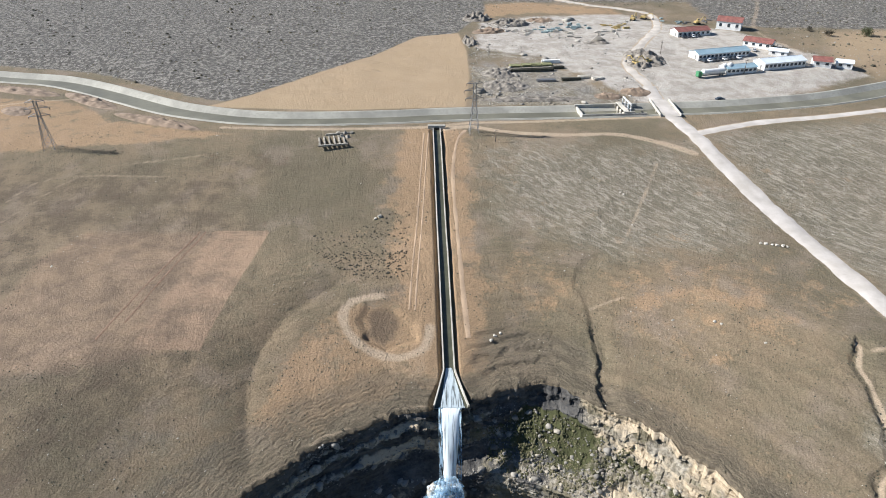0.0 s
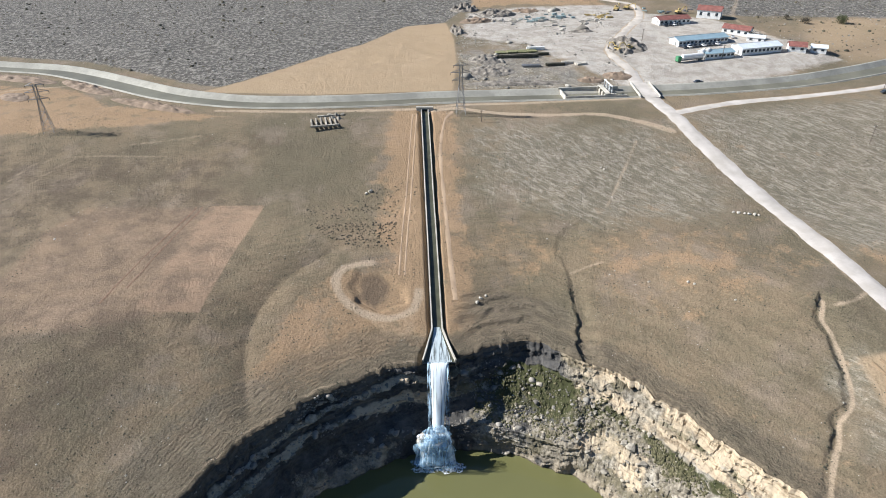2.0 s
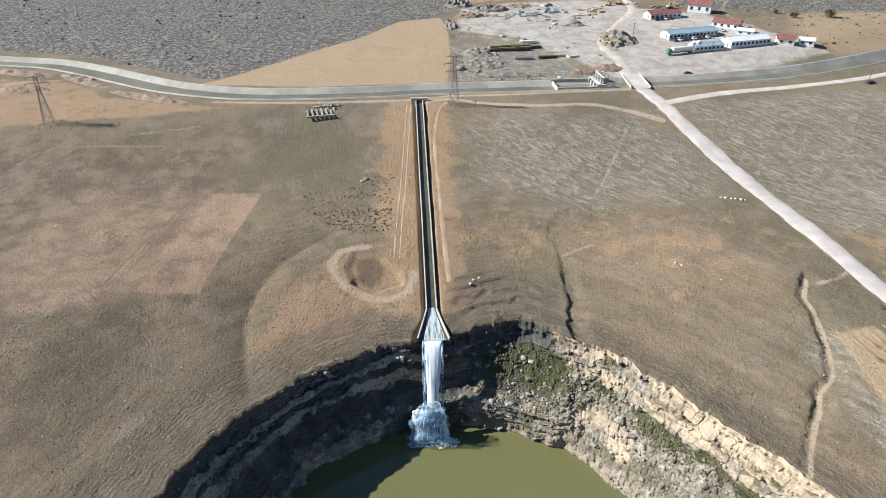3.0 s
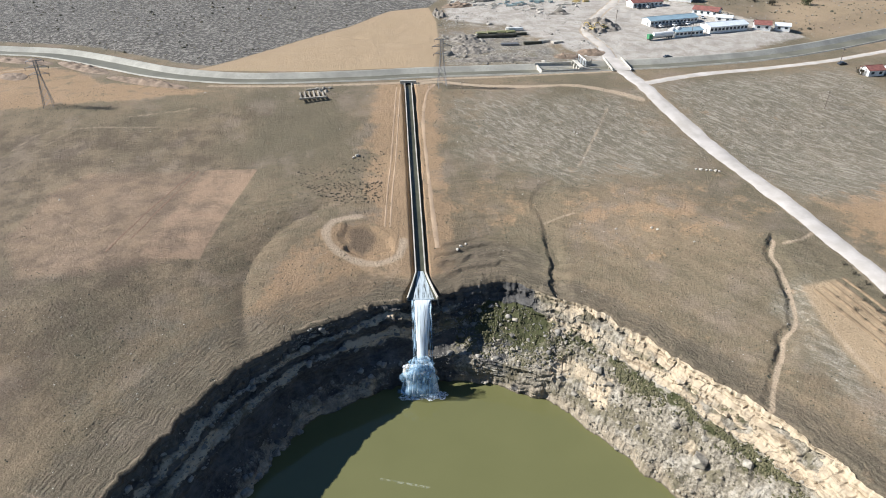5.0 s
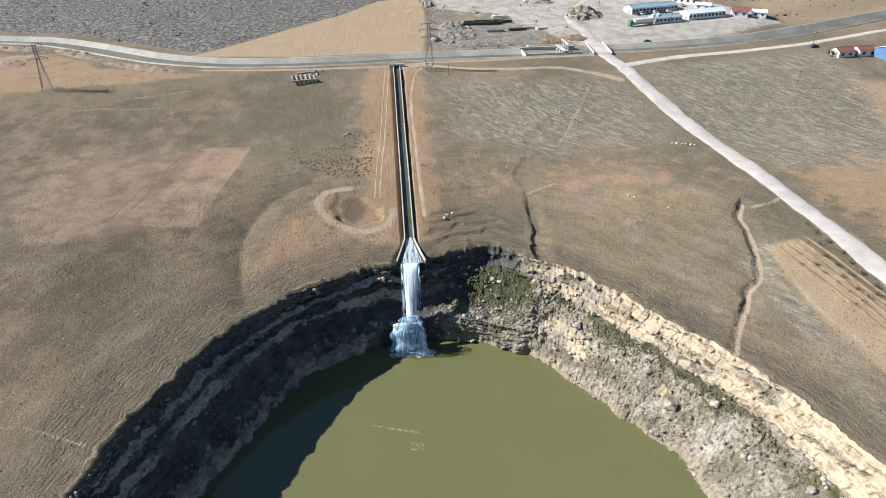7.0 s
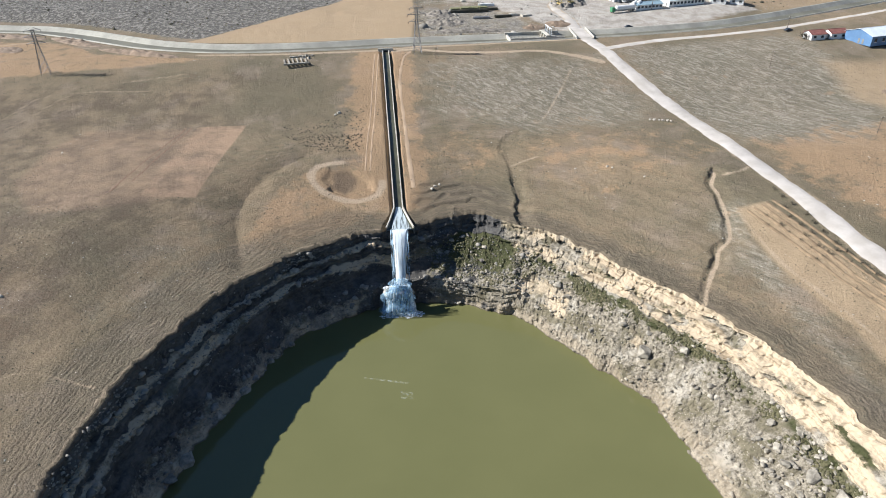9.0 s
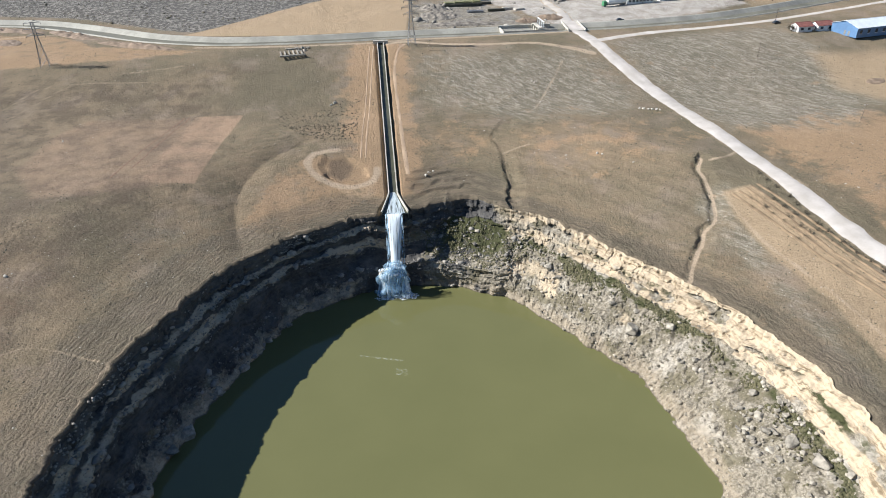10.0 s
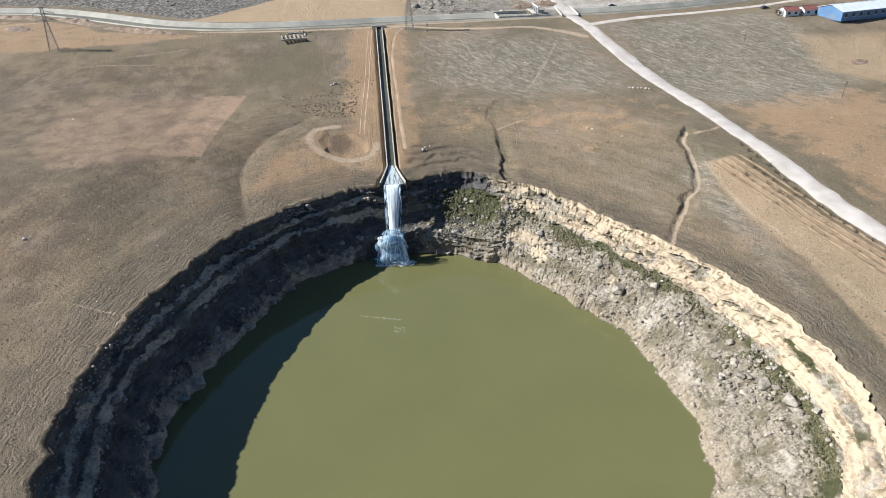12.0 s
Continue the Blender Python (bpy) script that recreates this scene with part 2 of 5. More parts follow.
    # dark rocky hillside
    scree = mix(t, ramp(t, noise_tex(t, p, 0.5, 6, 0.75), 0.46, 0.60), (0.095, 0.088, 0.078), (0.275, 0.252, 0.220))
    col = mix(t, ragged(s3[0], 0.4), col, scree)
    # grassy band along the rim
    col = mix(t, math_node(t, "MULTIPLY", ragged(s3[1], 0.7), 0.60), col, (0.150, 0.125, 0.094))
    # worn tracks
    col = mix(t, math_node(t, "MULTIPLY", ragged(s3[2], 0.35), 0.85), col, (0.450, 0.348, 0.245))
    # grain of tufts and stones
    tuft = ramp(t, noise_tex(t, p, 2.6, 5, 0.75), 0.40, 0.62)
    bare = math_node(t, "MAXIMUM", s1[1], math_node(t, "MULTIPLY", s1[2], 0.9))
    grain = math_node(t, "SUBTRACT", 0.42, math_node(t, "MULTIPLY", bare, 0.32))
    col = mix(t, grain, col, mix(t, tuft, (0.40, 0.40, 0.38), (1.14, 1.14, 1.14)), "MULTIPLY")
    # rim steps: dark lines paint in the shading that the sun's angle leaves out
    col = mix(t, math_node(t, "MULTIPLY", s3[1], 0.5), col, mix(t, ramp(t, noise_tex(t, add(t, "ShaderNodeCombineXYZ", {0: add(t, "ShaderNodeAttribute", attribute_name="rim_gap").outputs["Fac"], 1: math_node(t, "MULTIPLY", add(t, "ShaderNodeAttribute", attribute_name="arc").outputs["Fac"], 0.16), 2: 0.0}).outputs[0], 1.15, 4, 0.6), 0.38, 0.62), (0.55, 0.55, 0.53), (1.12, 1.1, 1.05)), "MULTIPLY")
    speck = ramp(t, noise_tex(t, p, 1.7, 3, 0.8), 0.66, 0.74)
    col = mix(t, math_node(t, "MULTIPLY", speck, 0.35), col, (0.42, 0.38, 0.32))
    t.links.new(col, b.inputs["Base Color"])
    b.inputs["Roughness"].default_value = 0.95
    b.inputs["Specular IOR Level"].default_value = 0.15
    gap = add(t, "ShaderNodeAttribute", attribute_name="rim_gap").outputs["Fac"]
    arc = add(t, "ShaderNodeAttribute", attribute_name="arc").outputs["Fac"]
    along = add(t, "ShaderNodeCombineXYZ", {0: gap, 1: math_node(t, "MULTIPLY", arc, 0.16), 2: 0.0}).outputs[0]
    step_noise = noise_tex(t, along, 1.15, 4, 0.6)
    wander = noise_tex(t, add(t, "ShaderNodeCombineXYZ", {0: math_node(t, "MULTIPLY", gap, 0.1), 1: arc, 2: 0.0}).outputs[0], 0.12, 4, 0.6)
    phase = math_node(t, "ADD", math_node(t, "MULTIPLY", gap, 6.0), math_node(t, "MULTIPLY", wander, 9.0))
    path = math_node(t, "MULTIPLY", math_node(t, "ADD", math_node(t, "SINE", phase), 1.0), math_node(t, "MULTIPLY", ramp(t, arc, 128.0, 144.0), ramp(t, noise_tex(t, p, 0.12, 5), 0.38, 0.6)))
    terr = math_node(t, "MULTIPLY", math_node(t, "ADD", step_noise, math_node(t, "MULTIPLY", math_node(t, "MULTIPLY", path, ramp(t, fine, 0.3, 0.6)), 0.08)), math_node(t, "MULTIPLY", s3[1], 1.3))
    h = math_node(t, "ADD", math_node(t, "MULTIPLY", fine, 0.9), terr)
    h = math_node(t, "ADD", h, math_node(t, "MULTIPLY", noise_tex(t, p, 2.6, 4, 0.7), 0.45))
    bp = add(t, "ShaderNodeBump", {"Height": h, "Strength": 0.9, "Distance": 0.55})
    t.links.new(bp.outputs[0], b.inputs["Normal"])
    return m


def rock_material():
    m, t, b = material("layered_limestone")
    p = position(t)
    lay = position(t, (0.22, 0.22, 1.3))
    strata, blot, fine = noise_tex(t, lay, 0.9, 6, 0.7), noise_tex(t, p, 0.16, 5, 0.6), noise_tex(t, p, 1.4, 6, 0.75)
    a = add(t, "ShaderNodeSeparateColor", {0: add(t, "ShaderNodeAttribute", attribute_name="rock").outputs["Color"]}).outputs

    def ragged(sock, amount):
        n = math_node(t, "MULTIPLY", math_node(t, "SUBTRACT", blot, 0.5), amount * 2)
        f = math_node(t, "MULTIPLY", math_node(t, "SUBTRACT", fine, 0.5), amount)
        return ramp(t, math_node(t, "ADD", math_node(t, "ADD", sock, n), f), 0.3, 0.7)

    # dark base rock: the shade on the west and north walls is put in
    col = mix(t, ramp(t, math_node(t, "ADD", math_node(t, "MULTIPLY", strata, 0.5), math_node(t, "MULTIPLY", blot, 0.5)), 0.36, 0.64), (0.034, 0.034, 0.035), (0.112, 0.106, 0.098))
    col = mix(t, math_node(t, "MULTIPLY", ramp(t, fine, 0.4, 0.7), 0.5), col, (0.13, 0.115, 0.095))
    talus = mix(t, ramp(t, fine, 0.36, 0.64), (0.120, 0.104, 0.076), (0.315, 0.275, 0.212))
    talus = mix(t, math_node(t, "MULTIPLY", ramp(t, noise_tex(t, p, 0.10, 6, 0.68), 0.51, 0.60), 0.75), talus, mix(t, fine, (0.28, 0.25, 0.20), (0.50, 0.455, 0.38)))
    talus = mix(t, math_node(t, "MULTIPLY", ramp(t, blot, 0.49, 0.58), 0.72), talus, (0.120, 0.103, 0.062))
    height = add(t, "ShaderNodeSeparateXYZ", {0: p}).outputs[2]
    silt = ramp(t, math_node(t, "ADD", height, math_node(t, "MULTIPLY", blot, 7.0)), -13.0, -15.5)
    talus = mix(t, math_node(t, "MULTIPLY", silt, 0.6), talus, mix(t, fine, (0.20, 0.160, 0.110), (0.40, 0.330, 0.240)))
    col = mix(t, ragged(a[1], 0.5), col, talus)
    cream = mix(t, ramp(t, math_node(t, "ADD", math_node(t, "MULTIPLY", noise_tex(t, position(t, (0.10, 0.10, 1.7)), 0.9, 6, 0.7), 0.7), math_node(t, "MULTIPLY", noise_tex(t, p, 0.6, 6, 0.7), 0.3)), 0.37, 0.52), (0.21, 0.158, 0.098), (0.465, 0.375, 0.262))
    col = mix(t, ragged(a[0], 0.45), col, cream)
    col = mix(t, ragged(a[2], 0.9), col, mix(t, fine, (0.026, 0.032, 0.012), (0.080, 0.078, 0.036)))
    wet = ramp(t, math_node(t, "ADD", height, math_node(t, "MULTIPLY", fine, 0.8)), -19.75, -20.15)
    col = mix(t, math_node(t, "MULTIPLY", wet, 0.75), col, (0.060, 0.048, 0.032))
    t.links.new(col, b.inputs["Base Color"])
    b.inputs["Roughness"].default_value = 0.92
    b.inputs["Specular IOR Level"].default_value = 0.2
    h = math_node(t, "ADD", math_node(t, "MULTIPLY", strata, 0.9), math_node(t, "MULTIPLY", fine, 0.9))
    bp = add(t, "ShaderNodeBump", {"Height": h, "Strength": 0.6, "Distance": 0.5})
    t.links.new(bp.outputs[0], b.inputs["Normal"])
    return m


def lake_material():
    m, t, b = material("murky_green_water")
    p = position(t)
    n = noise_tex(t, p, 0.05, 4)
    t.links.new(mix(t, n, (0.113, 0.113, 0.046), (0.138, 0.135, 0.057)), b.inputs["Base Color"])
    b.inputs["Roughness"].default_value, b.inputs["IOR"].default_value = 0.05, 1.33
    b.inputs["Specular IOR Level"].default_value = 0.75
    bp = add(t, "ShaderNodeBump", {"Height": noise_tex(t, p, 1.2, 3), "Strength": 0.12, "Distance": 0.06})
    t.links.new(bp.outputs[0], b.inputs["Normal"])
    return m


def white_water_material(name, cover, colour=(0.78, 0.84, 0.88), stretch=(2.2, 0.10, 0.05), most=1.0):
    m, t, b = material(name)
    n = noise_tex(t, position(t, stretch), 1.6, 3, 0.55)
    t.links.new(mix(t, ramp(t, n, 0.3, 0.6), tuple(c * 0.72 for c in colour), colour), b.inputs["Base Color"])
    b.inputs["Roughness"].default_value = 0.6
    t.links.new(math_node(t, "MULTIPLY", ramp(t, n, 0.60 - cover * 0.45, 0.90 - cover * 0.45), most), b.inputs["Alpha"])
    return m


def road_material():
    m, t, b = material("white_gravel_road")
    p = position(t)
    n1, n2 = noise_tex(t, p, 0.2, 4), noise_tex(t, p, 2.2, 5, 0.7)
    col = mix(t, ramp(t, n1, 0.35, 0.7), (0.40, 0.36, 0.315), (0.50, 0.455, 0.41))
    col = mix(t, math_node(t, "MULTIPLY", ramp(t, n2, 0.45, 0.75), 0.4), col, (0.36, 0.315, 0.27))
    t.links.new(col, b.inputs["Base Color"])
    b.inputs["Roughness"].default_value = 0.95
    return m


GROUND, ROCK, LAKE, GRAVEL = ground_material(), rock_material(), lake_material(), road_material()
CONCRETE = plain("weathered_concrete", (0.46, 0.425, 0.36), 0.85, vary=0.25, scale=0.25, bump=0.2)
LINING = plain("pale_canal_lining", (0.335, 0.318, 0.268), 0.9, vary=0.22, scale=0.1)
CANAL_WATER = plain("grey_green_canal_water", (0.140, 0.132, 0.095), 0.6, vary=0.3, scale=0.05)
CHUTE_WATER = white_water_material("rushing_water", 0.8, (0.42, 0.48, 0.50), (1.5, 0.12, 0.3))
CHUTE_DARK = plain("smooth_dark_water", (0.062, 0.062, 0.040), 0.45, vary=0.3, scale=0.4)
# SPRAY and MIST: the blue of shaded spray is put into the colour
FALL_WATER, SPRAY = white_water_material("falling_white_water", 0.90, (0.62, 0.68, 0.71), (1.3, 0.10, 0.06)), white_water_material("thin_spray", 0.50, (0.46, 0.62, 0.74), (1.6, 0.3, 0.12), 0.7)
SPLASH = white_water_material("churned_white_water", 0.58, (0.74, 0.82, 0.88), (0.9, 0.9, 0.5))
MIST = white_water_material("drifting_spray", 0.66, (0.34, 0.55, 0.74), (0.35, 0.35, 0.25), 0.30)
FOAM = white_water_material("foam", 0.56, (0.86, 0.89, 0.88), (1.0, 1.0, 1.0))
STONE = plain("grey_boulder", (0.300, 0.268, 0.215), 0.9, vary=0.45, scale=0.8, bump=0.8, random_by_object=0.25)
PALE_STONE = plain("pale_stone", (0.55, 0.50, 0.42), 0.9, vary=0.3, scale=0.7, bump=0.4)
SCRUB = plain("dark_scrub", (0.055, 0.048, 0.032), 0.95, vary=0.4, scale=2.0)
LEAF = plain("dull_green_leaves", (0.075, 0.085, 0.035), 0.9, vary=0.4, scale=2.0)
BARK = plain("bark", (0.10, 0.075, 0.05), 0.9, vary=0.3, scale=3)
STEEL = plain("galvanised_steel", (0.22, 0.22, 0.22), 0.55, 0.6, vary=0.25, scale=2)
WOOD = plain("grey_pole_wood", (0.14, 0.11, 0.085), 0.9, vary=0.3, scale=2)


# ---- mesh helpers ----
def mesh_object(name, verts, faces, mat, parent=None, label="", shade=False):
    me = bpy.data.meshes.new(name)
    me.from_pydata([tuple(map(float, v)) for v in verts], [], [tuple(map(int, f)) for f in faces])
    me.materials.append(mat)
    if shade:
        me.polygons.foreach_set("use_smooth", np.ones(len(me.polygons), bool))
    me.update()
    ob = new(name, me)
    if parent:
        ob.parent = parent
    if label:
        ob["label"] = label
    return ob


def grid_object(name, xyz, mat, shade=True, closed=False):
    """A sheet from an array of rows x columns x 3; closed: the columns run round."""
    rows, cols = xyz.shape[:2]
    me = bpy.data.meshes.new(name)
    idx = np.arange(rows * cols).reshape(rows, cols)
    nxt = np.roll(idx, -1, 1) if closed else idx[:, 1:]
    cur = idx if closed else idx[:, :-1]
    quads = np.stack([cur[:-1], nxt[:-1], nxt[1:], cur[1:]], -1).reshape(-1, 4)
    me.vertices.add(rows * cols)
    me.vertices.foreach_set("co", np.ascontiguousarray(xyz, np.float32).ravel())
    me.loops.add(quads.size)
    me.loops.foreach_set("vertex_index", quads.ravel().astype(np.int32))
    me.polygons.add(len(quads))
    me.polygons.foreach_set("loop_start", np.arange(0, quads.size, 4, dtype=np.int32))
    me.polygons.foreach_set("use_smooth", np.full(len(quads), shade))
    me.materials.append(mat)
    me.update(calc_edges=True)
    return new(name, me)


def colour_attribute(ob, name, r, g, b):
    a = ob.data.attributes.new(name, "FLOAT_COLOR", "POINT")
    a.data.foreach_set("color", np.stack([r.ravel(), g.ravel(), b.ravel(), np.ones(r.size)], 1).astype(np.float32).ravel())


def part(name, bm, mat, parent, label=""):
    me = bpy.data.meshes.new(name)
    bm.to_mesh(me)
    bm.free()
    me.materials.append(mat)
    ob = new(name, me)
    ob.parent = parent
    if label:
        ob["label"] = label
    return ob


def empty(name, m, label, category, group="", kind=""):
    e = new(name)
    e.matrix_basis = m
    return tagged(e, label, category, group, kind)


def box(bm, x0, y0, z0, x1, y1, z1, bevel=0.0):
    r = bmesh.ops.create_cube(bm, size=1, matrix=Matrix.Translation(((x0 + x1) / 2, (y0 + y1) / 2, (z0 + z1) / 2)) @ Matrix.Diagonal((x1 - x0, y1 - y0, z1 - z0, 1)))
    if bevel:
        edges = {e for v in r["verts"] for e in v.link_edges}
        bmesh.ops.bevel(bm, geom=list(edges), offset=bevel, segments=1, affect="EDGES")
    return bm


def boxed(x0, y0, z0, x1, y1, z1, bevel=0.0):
    return box(bmesh.new(), x0, y0, z0, x1, y1, z1, bevel)


def bar(bm, a, b, r, sides=5):
    """A round or angular bar from a to b."""
    a, b = Vector(a), Vector(b)
    m = Matrix.Translation((a + b) / 2) @ (b - a).to_track_quat("Z", "Y").to_matrix().to_4x4()
    bmesh.ops.create_cone(bm, cap_ends=True, segments=sides, radius1=r, radius2=r, depth=(b - a).length, matrix=m)
    return bm


def ribbon(name, points, width, raise_by, mat, step=2.0, across=4, ragged=0.0, level=None):
    """A strip of road that lies on the ground."""
    c = curve_points(points, step)
    d = np.gradient(c, axis=0)
    d /= np.linalg.norm(d, axis=1)[:, None]
    n = np.stack([d[:, 1], -d[:, 0]], 1)
    u = np.linspace(-0.5, 0.5, across + 1)
    w = width * (1 + ragged * fbm(c[:, 0] / 5, c[:, 1] / 5, 12.0))
    xy = c[:, None, :2] + n[:, None, :] * (u[None, :, None] * w[:, None, None])
    z = land(xy[..., 0], xy[..., 1]) + raise_by * (1 - (2 * np.abs(u[None, :])) ** 4)
    if level is not None:
        z = np.maximum(z, level(xy[..., 0], xy[..., 1]))
    return grid_object(name, np.concatenate([xy, z[..., None]], -1), mat)


# ---- the sinkhole and the land round it ----
front = np.linspace(radians(-62), radians(242), 1500)
back = np.linspace(radians(242), radians(298), 40)[1:-1]
TH = np.concatenate([front, back])
rim, shore = rim_radius(TH), shore_radius(TH)

steps = np.concatenate([np.linspace(0, 60, 110), 60 + np.linspace(0, 1, 150)[1:] ** 1.15 * 220, 280 + np.linspace(0, 1, 60)[1:] ** 1.4 * 420, 700 + np.linspace(0, 1, 30)[1:] ** 2 * 4000])
RR = rim[None, :] * np.exp(-steps[:, None] / 60) + (rim_base(TH)[None, :]) * (1 - np.exp(-steps[:, None] / 60)) + steps[:, None]
GX, GY = CX + RR * np.cos(TH)[None, :], CY + RR * np.sin(TH)[None, :]
GZ = land(GX, GY)
GZ = GZ - 1.2 * np.exp(-steps[:, None] / 0.7)
ground = grid_object("ground", np.stack([GX, GY, GZ], -1), GROUND, closed=True)
tagged(ground, "dry brown steppe ground with sparse grass round a sinkhole", "ground", kind="structure")


def track_mask(pts, half, soft=1.2):
    d, _ = line_distance(GX, GY, curve_points(pts, 4.0))
    return smooth((half + soft - d) / (2 * soft))


chute_dx = GX - chute_x(GY)
orange = smooth((GY - 118) / 12) * smooth((252 - GY) / 8) * np.maximum(0.95 * smooth((17 - np.abs(chute_dx + 6)) / 15), 0.8 * smooth((12 - np.abs(chute_dx - 5)) / 10))
orange = np.maximum(orange, 0.75 * inside(GX, GY, [(-46, 108), (-40, 132), (-24, 150), (-6, 150), (-4, 122), (-20, 112), (-36, 103)], 5))
orange = np.maximum(orange, 0.40 * inside(GX, GY, [(46, 160), (112, 168), (112, 140), (90, 128), (60, 128), (46, 138)], 14))
orange = np.maximum(orange, 0.36 * inside(GX, GY, [(12, 172), (40, 174), (40, 144), (12, 142)], 9))
orange = np.maximum(orange, 0.85 * inside(GX, GY, [(130, 150), (190, 165), (240, 100), (200, 20), (150, 45)], 14))
orange = np.maximum(orange, 0.8 * inside(GX, GY, [(14, 430), (60, 450), (120, 440), (118, 462), (60, 485), (10, 470)], 6))
orange = np.maximum(orange, 0.75 * inside(GX, GY, [(-230, 225), (-230, 285), (-166, 281), (-138, 257), (-81, 241), (-122, 233), (-150, 232), (-175, 226)], 3))
orange = np.maximum(orange, 0.5 * inside(GX, GY, [(-150, 70), (-95, 85), (-90, 45), (-120, 20), (-170, 20)], 12))
plough = np.maximum(inside(GX, GY, [(-76, 184.5), (-57.2, 184), (-62.5, 127), (-79, 125)], 0.8), 0.58 * inside(GX, GY, [(-126, 168), (-119, 185.5), (-76, 184.5), (-62.5, 127), (-79, 120), (-90, 115), (-108, 113), (-124, 136)], 4))
tan = inside(GX, GY, [(-106, 275), (-87, 290), (-63, 319), (-38, 348), (-15, 388), (9, 395), (13, 358), (13, 310), (10, 275), (-50, 270)], 2.5)
tan = np.maximum(tan, 0.7 * inside(GX, GY, [(195, 225), (260, 225), (300, 180), (290, 120), (230, 150), (190, 190)], 12))
tan = np.maximum(tan, 0.6 * inside(GX, GY, [(215, 312), (340, 350), (340, 420), (225, 402), (205, 345)], 14))
tan = np.maximum(tan, 0.66 * inside(GX, GY, [(104, 106.5), (114, 107), (122, 79), (133, 50), (150, 10), (135, -20), (108, 20), (109.5, 55), (104.5, 74), (102.5, 92)], 2.0))
colour_attribute(ground, "soil", orange, plough, tan)
stony = 0.85 * inside(GX, GY, [(14, 236), (95, 232), (112, 190), (95, 172), (50, 168), (18, 190)], 26)
stony = np.maximum(stony, 0.9 * inside(GX, GY, [(104, 240), (200, 262), (215, 190), (170, 140), (126, 150), (118, 190)], 18))
stony = np.maximum(stony, 0.35 * inside(GX, GY, [(-75, 108), (-55, 118), (-40, 90), (-62, 60), (-84, 66)], 8))
stony = np.maximum(stony, 0.15 * inside(GX, GY, [(-52, 190), (-20, 200), (-24, 150), (-46, 140)], 10))
stony = np.maximum(stony, 0.6 * inside(GX, GY, [(90, 100), (110, 118), (107, 60), (104, 0), (99, 20), (97, 50)], 9))
stony = np.maximum(stony, 0.8 * inside(GX, GY, [(14, 276), (14, 330), (55, 335), (70, 300), (90, 277)], 4))
green = np.maximum(0.8 * inside(GX, GY, [(-21, 147), (-15, 148), (-12, 143), (-13, 137), (-16, 135), (-21, 138)], 3), 0.3 * np.exp(-((line_distance(GX, GY, GULLY_C)[0] / 6) ** 2)))
green = np.maximum(green, 0.35 * inside(GX, GY, [(-200, 222), (-60, 232), (-30, 225), (-60, 195), (-160, 190), (-230, 205)], 12))
# left land darkened in the colour, for the vignette and shadow there
green = np.maximum(green, 0.5 * inside(GX, GY, [(-260, -80), (-260, 222), (-70, 225), (-55, 190), (-55, 130), (-72, 90), (-74, 40), (-74, -80)], 20))
green = np.maximum(green, 0.3 * inside(GX, GY, [(-130, 118), (-80, 118), (-78, 98), (-110, 80), (-140, 90)], 8))
yard = inside(GX, GY, [(18, 362), (24, 420), (60, 440), (119, 445), (139, 418), (175, 400), (200, 350), (214, 322), (160, 290), (128, 281), (90, 279), (72, 310), (52, 345)], 9)
yard = np.maximum(yard, 0.42 * inside(GX, GY, [(16, 278), (15, 360), (52, 347), (72, 312), (90, 279)], 6))
colour_attribute(ground, "cover", stony, green, yard)
canal_d, canal_s = line_distance(GX, GY, CANAL[::3])
scree = smooth((-canal_s - 12) / 8) * (1 - tan) * smooth((12 - GX + np.clip(GY - 395, 0, 60) * 0.35) / 8)
scree = np.maximum(scree, smooth((GY - 470) / 30))
scree = np.maximum(scree, 0.75 * smooth((GX - 165) / 15) * smooth((GY - 405 + (GX - 180) * 0.1) / 12))
scree = np.maximum(scree, 0.42 * inside(GX, GY, [(16, 278), (15, 345), (50, 340), (66, 312), (80, 281)], 5))
gap = RR - rim[None, :]
west_side = smooth((TH[None, :] - radians(97)) / 0.25)
rim_band = smooth((13 + 9 * west_side - gap) / (9 + 4 * west_side)) * np.maximum(smooth((GY + 10) / 30), west_side)
rim_band = np.maximum(rim_band, 0.9 * inside(GX, GY, SCARP, 4))
tracks = np.maximum(0.9 * track_mask([(1, 247), (11, 250), (26, 244), (49, 241), (67, 242), (81, 237), (96, 227)], 1.6), 0.7 * track_mask([(-90, 249), (-54, 247), (-10, 249), (11, 254), (39, 256), (64, 259), (95, 262)], 1.8))
tracks = np.maximum(tracks, 1.1 * track_mask([(101, 243), (132, 255), (164, 262), (199, 272), (239, 288), (292, 309), (340, 330)], 2.4))
tracks = np.maximum(tracks, 0.9 * track_mask([(98, 285), (98, 300), (95, 320), (97, 338), (115, 375), (132, 408), (138, 445), (127, 461), (102, 475), (74, 503), (20, 560)], 3.2))
tracks = np.maximum(tracks, 0.8 * track_mask([(-18.1, 151.6), (-26, 149), (-28, 143.2), (-25.2, 136.5), (-19.6, 131.8), (-11.6, 130), (-5, 134), (-3.6, 141)], 1.5, 1.6))
tracks = np.maximum(tracks, 0.6 * track_mask([(60, 181), (80, 221)], 0.7, 0.8))
tracks = np.maximum(tracks, 0.5 * track_mask([(-150, 187), (-130, 216), (-90, 226)], 0.8, 0.8))
tracks = np.maximum(tracks, 0.5 * track_mask([(-155, 194), (-143, 212), (-100, 214)], 0.8, 0.8))
tracks = np.maximum(tracks, 0.6 * track_mask([(-230, 262), (-190, 277), (-160, 288)], 1.2))
tracks = np.maximum(tracks, 0.55 * track_mask([(42, 148), (52, 151)], 0.7, 0.7))
